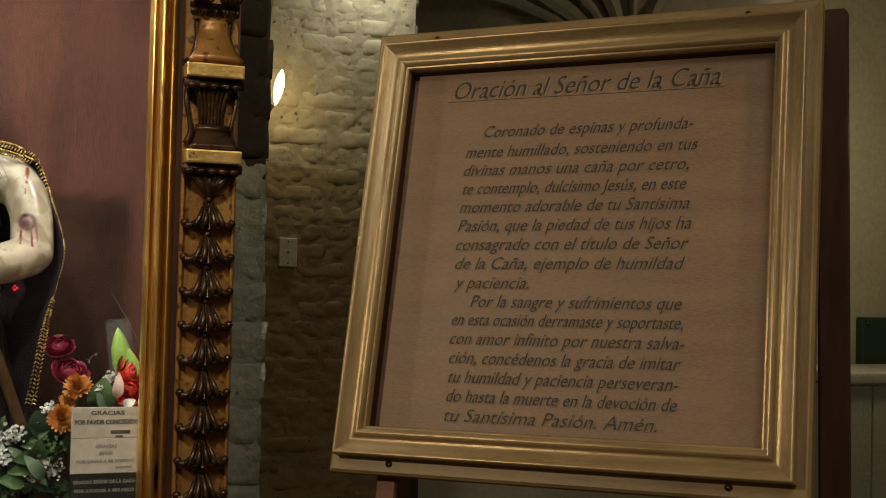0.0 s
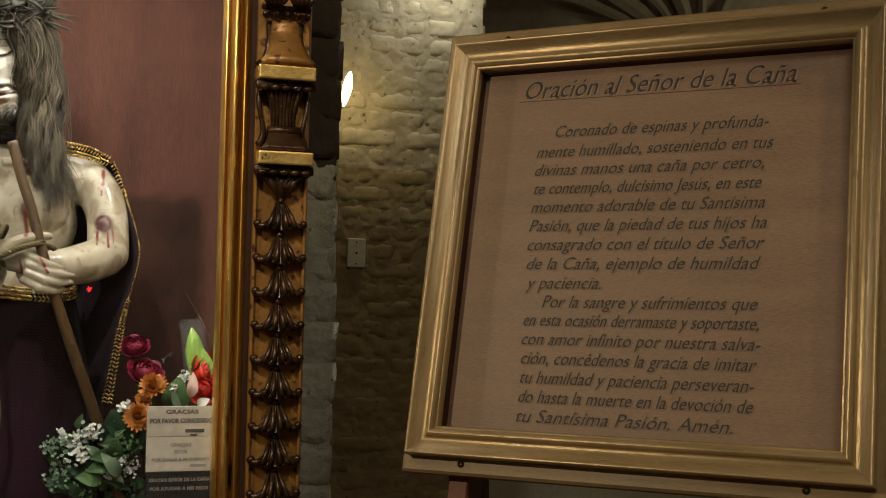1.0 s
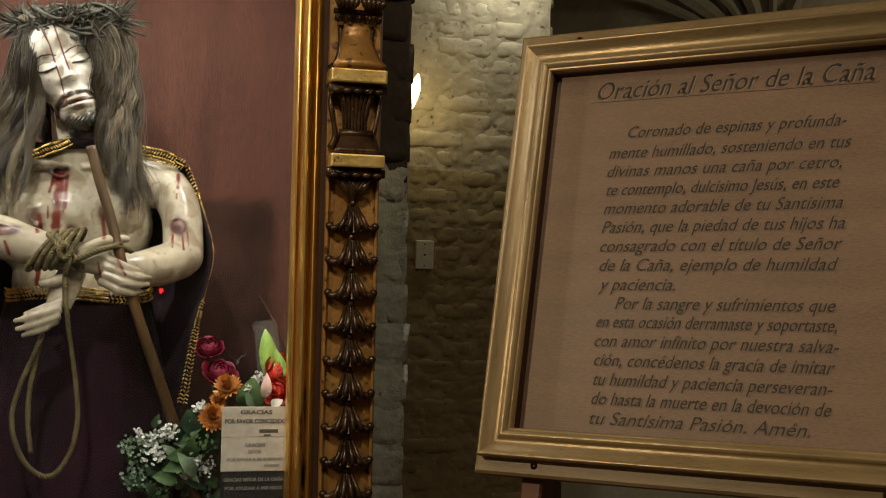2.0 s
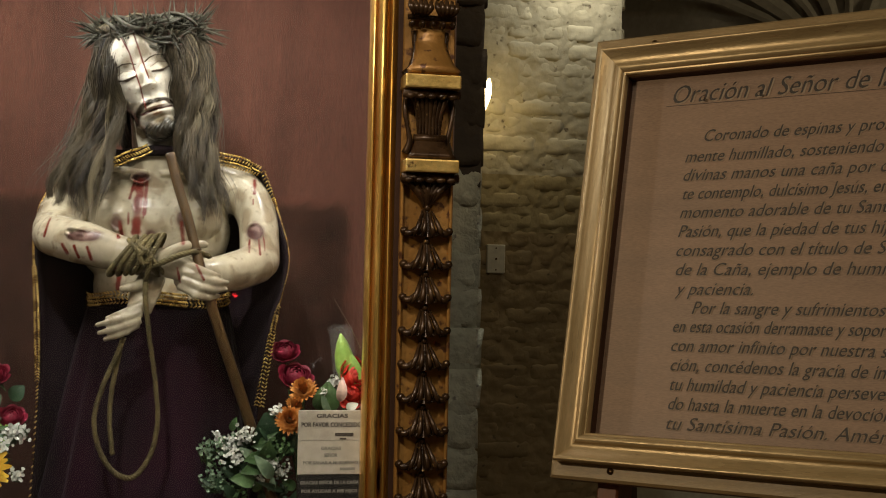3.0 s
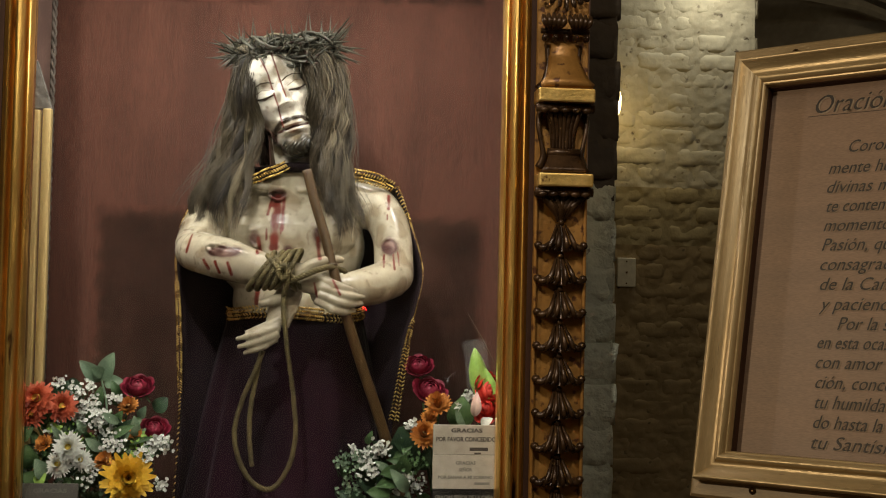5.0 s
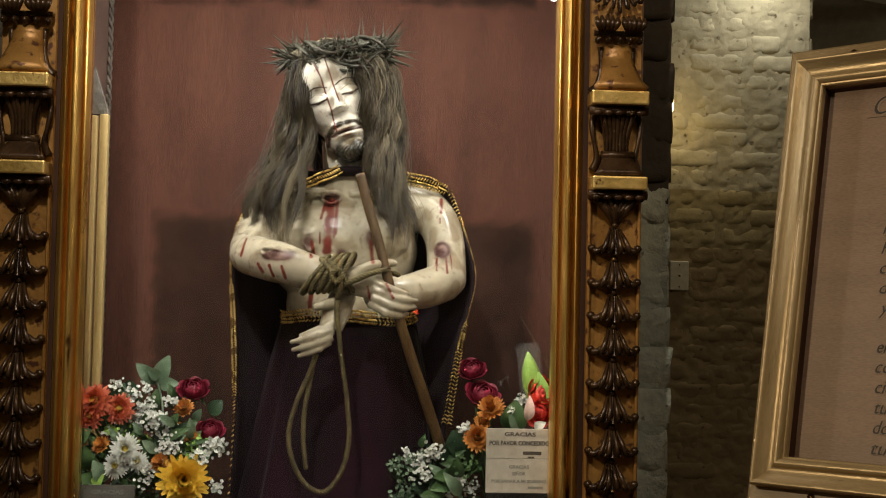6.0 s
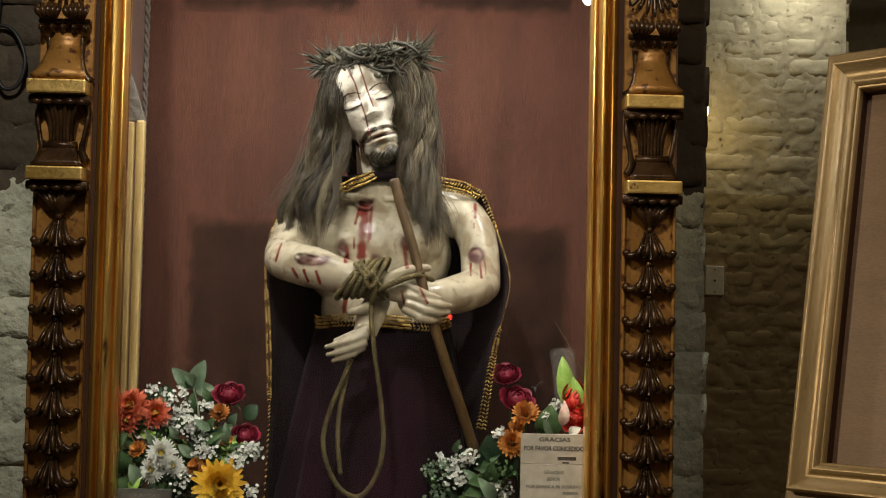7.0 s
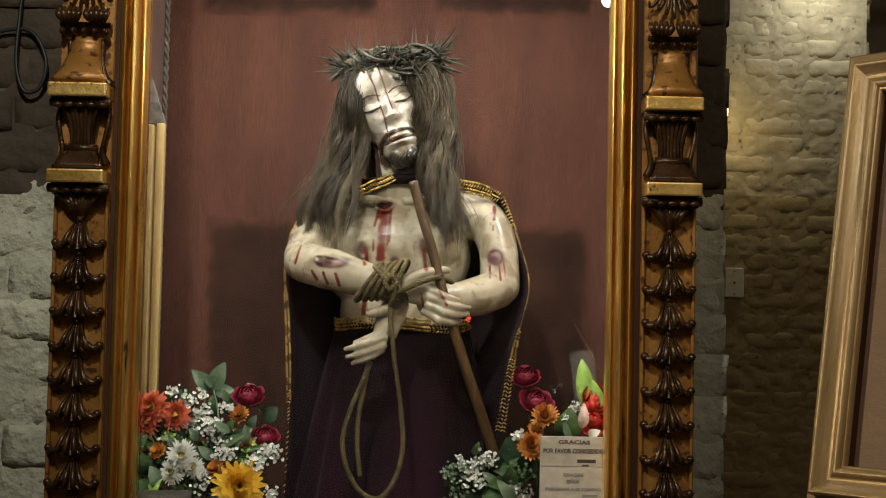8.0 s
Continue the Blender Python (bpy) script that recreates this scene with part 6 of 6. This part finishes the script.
# green bud in clear film
bud = bmesh.new()
lathe(bud, [(0.003, -0.045), (0.013, -0.035), (0.018, -0.012), (0.0165, 0.012), (0.010, 0.034), (0.0015, 0.050)], Matrix.Translation((0.303, 2.215, 1.349)) @ pose(0, 0, 0, 6, -10, 0), 14)
part("green_bud", bud, LEAF_LIME, east, "bright green closed bud", smooth=True)
leaf(east, (0.328, 2.200, 1.296), (0.313, 2.200, 1.362), 0.026, LEAF_LIME, 0.1)
stem(east, (0.310, 2.220, 1.317), FOOT)
film = bmesh.new()
grid(film, 13, 8, lambda u, v: Vector((0.308, 2.222, 1.342)) + Vector((-0.004 + 0.018 * (0.5 - v) + (0.018 + 0.008 * v) * math.cos(2 * math.pi * u) + 0.003 * math.sin(7 * u + 5 * v), 0.020 * math.sin(2 * math.pi * u), -0.055 + 0.122 * v + 0.006 * math.sin(11 * u))))
part("film_wrap", film, FOIL, east, "crumpled clear film", smooth=True).visible_shadow = False
ribbon = bmesh.new()
o = Vector((0.253, 2.240, 1.340))
tube(ribbon, [o + Vector((-0.010 + 0.022 * t + 0.004 * math.sin(11 * t), 0.004 * math.cos(11 * t), -0.006 + 0.016 * t + 0.006 * math.cos(9 * t))) for t in (i / 24 for i in range(25))], 0.0009, 5)
part("curled_wire", ribbon, FOIL, east)
bm = bmesh.new()
tube(bm, [(0.337, 2.240, 1.367), (0.313, 2.250, 1.415), (0.286, 2.260, 1.461)], [0.0011, 0.001, 0.0007], 6)
part("dry_stick", bm, CANE, east)

IVORY = matter("ivory_plastic_plaque", (0.38, 0.345, 0.285), (0.43, 0.39, 0.325), 0.35, 0, 6, 80, 0.05)
BLACK_PLAQUE = matter("black_marble_plaque", (0.012, 0.011, 0.011), (0.03, 0.028, 0.026), 0.2, 0, 12, 80, 0.05)
GREY_PLAQUE = matter("grey_stone_plaque", (0.09, 0.085, 0.075), (0.13, 0.12, 0.105), 0.3, 0, 12, 80, 0.05)
GREY_INK = matter("faded_grey_lettering", (0.16, 0.15, 0.13), (0.2, 0.19, 0.16), 0.6, 0, 20, 120, 0.0)


def plaque(name, x0, x1, z0, z1, y, mat, rows, ink, label):
    """rows: text or '' for a plain bar, height, middle x, baseline, width."""
    p = thing(name, ((x0 + x1) / 2, y, z0), label, "plaque", "thank-you plaques")
    part("plate", boxed((x0, y, z0), (x1, y + 0.004, z1), 0.0008), mat, p)
    for text, x, z, w, h in rows:
        if text:
            writing("text_line", text, x, z, w, h, Matrix.Translation((0, y - 0.0006, 0)), ink, p, centre=True, bold=0.0003)
        else:
            part("text_bar", boxed((x - w / 2, y - 0.0008, z), (x + w / 2, y - 0.0001, z + h)), ink, p)
    return p


plaque("plaque", 0.217, 0.3325, 1.2105, 1.2635, 2.160, IVORY, [("GRACIAS", 0.277, 1.2505, 0.056, 0.0098), ("POR FAVOR CONCEDIDO", 0.276, 1.2345, 0.107, 0.0110), ("", 0.299, 1.2175, 0.033, 0.0062), ("", 0.297, 1.2118, 0.012, 0.003)], INK,
       "ivory plastic thank-you plaque with black capital letters")
plaque("plaque", 0.217, 0.3325, 1.1500, 1.2100, 2.1602, IVORY, [("GRACIAS", 0.276, 1.1935, 0.036, 0.0082), ("SEÑOR", 0.276, 1.1815, 0.024, 0.0082), ("POR SANAR A MI SOBRINO", 0.276, 1.1685, 0.098, 0.0075), ("", 0.306, 1.1575, 0.027, 0.0045)], GREY_INK,
       "ivory plastic thank-you plaque with grey lettering")
plaque("plaque", 0.217, 0.3325, 0.9605, 1.1494, 2.1604, BLACK_PLAQUE, [("GRACIAS SEÑOR DE LA CAÑA", 0.275, 1.1330, 0.105, 0.0080), ("POR AYUDAR A MIS HIJOS", 0.275, 1.1180, 0.100, 0.0080)], GREY_INK, "black stone thank-you plaque standing on the case floor")
plaque("plaque", -0.500, -0.395, 0.9605, 1.1560, 2.160, GREY_PLAQUE, [("GRACIAS", -0.442, 1.1405, 0.056, 0.0100)], GREY_INK, "dark grey stone thank-you plaque standing on the case floor")

# ---------------- bricks and tiles ----------------
def brick_mesh(name, size, mat, seed, rough=0.006, soft=0.008, cuts=2):
    """A worn brick with uneven faces and rounded edges, centred on its front face, facing -y."""
    rr = random.Random(seed)
    w, d, h = size
    nx, nz = 12, 5
    bm = bmesh.new()
    off = Vector((rr.uniform(0, 90), rr.uniform(0, 90), rr.uniform(0, 90)))
    rows = []
    for j in range(nz + 1):
        row = []
        for i in range(nx + 1):
            u, v = i / nx * 2 - 1, j / nz * 2 - 1
            edge = max(0.0, abs(u) - 0.72) / 0.28, max(0.0, abs(v) - 0.55) / 0.45
            back = soft * (edge[0] ** 2 + edge[1] ** 2)
            q = off + Vector((u * w * 0.5, 0, v * h * 0.5)) * 20
            row.append(bm.verts.new((u * w * 0.5 + rough * 0.5 * noise.noise(q + Vector((5, 0, 0))), back - rough * (noise.noise(q) + 0.5 * noise.noise(q * 2.7)), v * h * 0.5 + rough * 0.4 * noise.noise(q + Vector((0, 7, 0))))))
        rows.append(row)
    for j in range(nz):
        for i in range(nx):
            bm.faces.new((rows[j][i], rows[j][i + 1], rows[j + 1][i + 1], rows[j + 1][i]))
    rim = [rows[0][i] for i in range(nx + 1)] + [rows[j][nx] for j in range(1, nz + 1)] + [rows[nz][i] for i in range(nx - 1, -1, -1)] + [rows[j][0] for j in range(nz - 1, 0, -1)]
    deep = [bm.verts.new((v.co.x, d, v.co.z)) for v in rim]
    for i in range(len(rim)):
        k = (i + 1) % len(rim)
        bm.faces.new((rim[i], deep[i], deep[k], rim[k]))
    bmesh.ops.recalc_face_normals(bm, faces=bm.faces)
    mesh = bpy.data.meshes.new(name)
    bm.to_mesh(mesh)
    bm.free()
    mesh.materials.append(mat)
    mesh.polygons.foreach_set("use_smooth", [True] * len(mesh.polygons))
    return mesh


rnd = random.Random(21)
COURSE = 0.0785
# pier: broad stretch west of the case, a narrow stretch east of it
kinds = {m: [brick_mesh("brick", (0.240, 0.03, 0.075), m, 30 + k, 0.006, 0.0042) for k in range(4)] for m in (WHITEWASH, DARK_BRICK)}
ends = {m: [brick_mesh("brick", (0.090, 0.03, 0.076), m, 60 + k, 0.009, 0.0048) for k in range(5)] for m in (WHITEWASH, DARK_BRICK)}
for j in range(12, 34):
    z = j * COURSE + 0.034
    # bricks above z 1.69 take the darker colour
    m = WHITEWASH if z < 1.69 else DARK_BRICK
    for k in range(3):
        piece("brick", rnd.choice(kinds[m]), pier, pose(-0.775 - 0.245 * k + (0.12 if j % 2 else 0) - 0.0, 2.2985 + rnd.uniform(-0.003, 0.004), z, rnd.uniform(-1, 1), 0, rnd.uniform(-1.5, 1.5)))
    piece("brick", rnd.choice(ends[m]), pier, pose(0.534 + rnd.uniform(-0.003, 0.004), 2.2985 + rnd.uniform(-0.004, 0.004), z, rnd.uniform(-2, 2), rnd.uniform(-2, 2), rnd.uniform(-3, 3)))
    side = rnd.choice(kinds[m])
    for k in range(2):
        piece("brick", side, pier, pose(0.5765 + rnd.uniform(-0.004, 0.004), 2.44 + 0.245 * k + (0.06 if j % 2 else 0), z, 0, 0, 90))

# far wall: three stepped tones, brown below, olive in the middle, cream above
wall_tones = (OCHRE_BRICK, OLIVE_BRICK, CREAM_BRICK)
longs = {m: [brick_mesh("brick", (0.240, 0.03, 0.071), m, 80 + k, 0.0075, 0.0070) for k in range(14)] for m in wall_tones}
half = {m: [brick_mesh("brick", (0.118, 0.03, 0.071), m, 95 + k, 0.0070, 0.0070) for k in range(5)] for m in wall_tones}
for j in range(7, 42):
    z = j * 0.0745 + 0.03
    m = wall_tones[(z > 1.70) + (z > 1.92)]
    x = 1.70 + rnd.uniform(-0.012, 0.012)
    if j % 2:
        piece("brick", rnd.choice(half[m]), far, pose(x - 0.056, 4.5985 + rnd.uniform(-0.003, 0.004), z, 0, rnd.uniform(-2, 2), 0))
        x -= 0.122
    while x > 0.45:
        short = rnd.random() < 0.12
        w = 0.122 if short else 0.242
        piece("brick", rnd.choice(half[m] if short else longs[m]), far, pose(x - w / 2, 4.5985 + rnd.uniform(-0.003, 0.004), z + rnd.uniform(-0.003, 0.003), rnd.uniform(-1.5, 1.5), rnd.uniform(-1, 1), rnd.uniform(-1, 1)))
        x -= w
# floor tiles in front of and behind the sign
floor_ob = bpy.data.objects["floor"]
bm = box(bmesh.new(), (-0.148, -0.148, -0.01), (0.148, 0.148, 0.004), 0.002)
tile = bpy.data.meshes.new("tile")
bm.to_mesh(tile)
bm.free()
tile.materials.append(FLOOR)
for i in range(16):
    for j in range(14):
        if 1.5 + 0.3 * j > 4.5 and 0.4 + 0.3 * i < 1.75:
            continue
        if 0.4 + 0.3 * i < 0.76 and 1.5 + 0.3 * j > 2.1 and 1.5 + 0.3 * j < 3.2:
            continue
        if 3.95 < 0.4 + 0.3 * i < 5.1 and 4.7 < 1.5 + 0.3 * j < 5.7:
            continue
        piece("tile", tile, floor_ob, Matrix.Translation((0.4 + 0.3 * i, 1.5 + 0.3 * j, 0.0)))
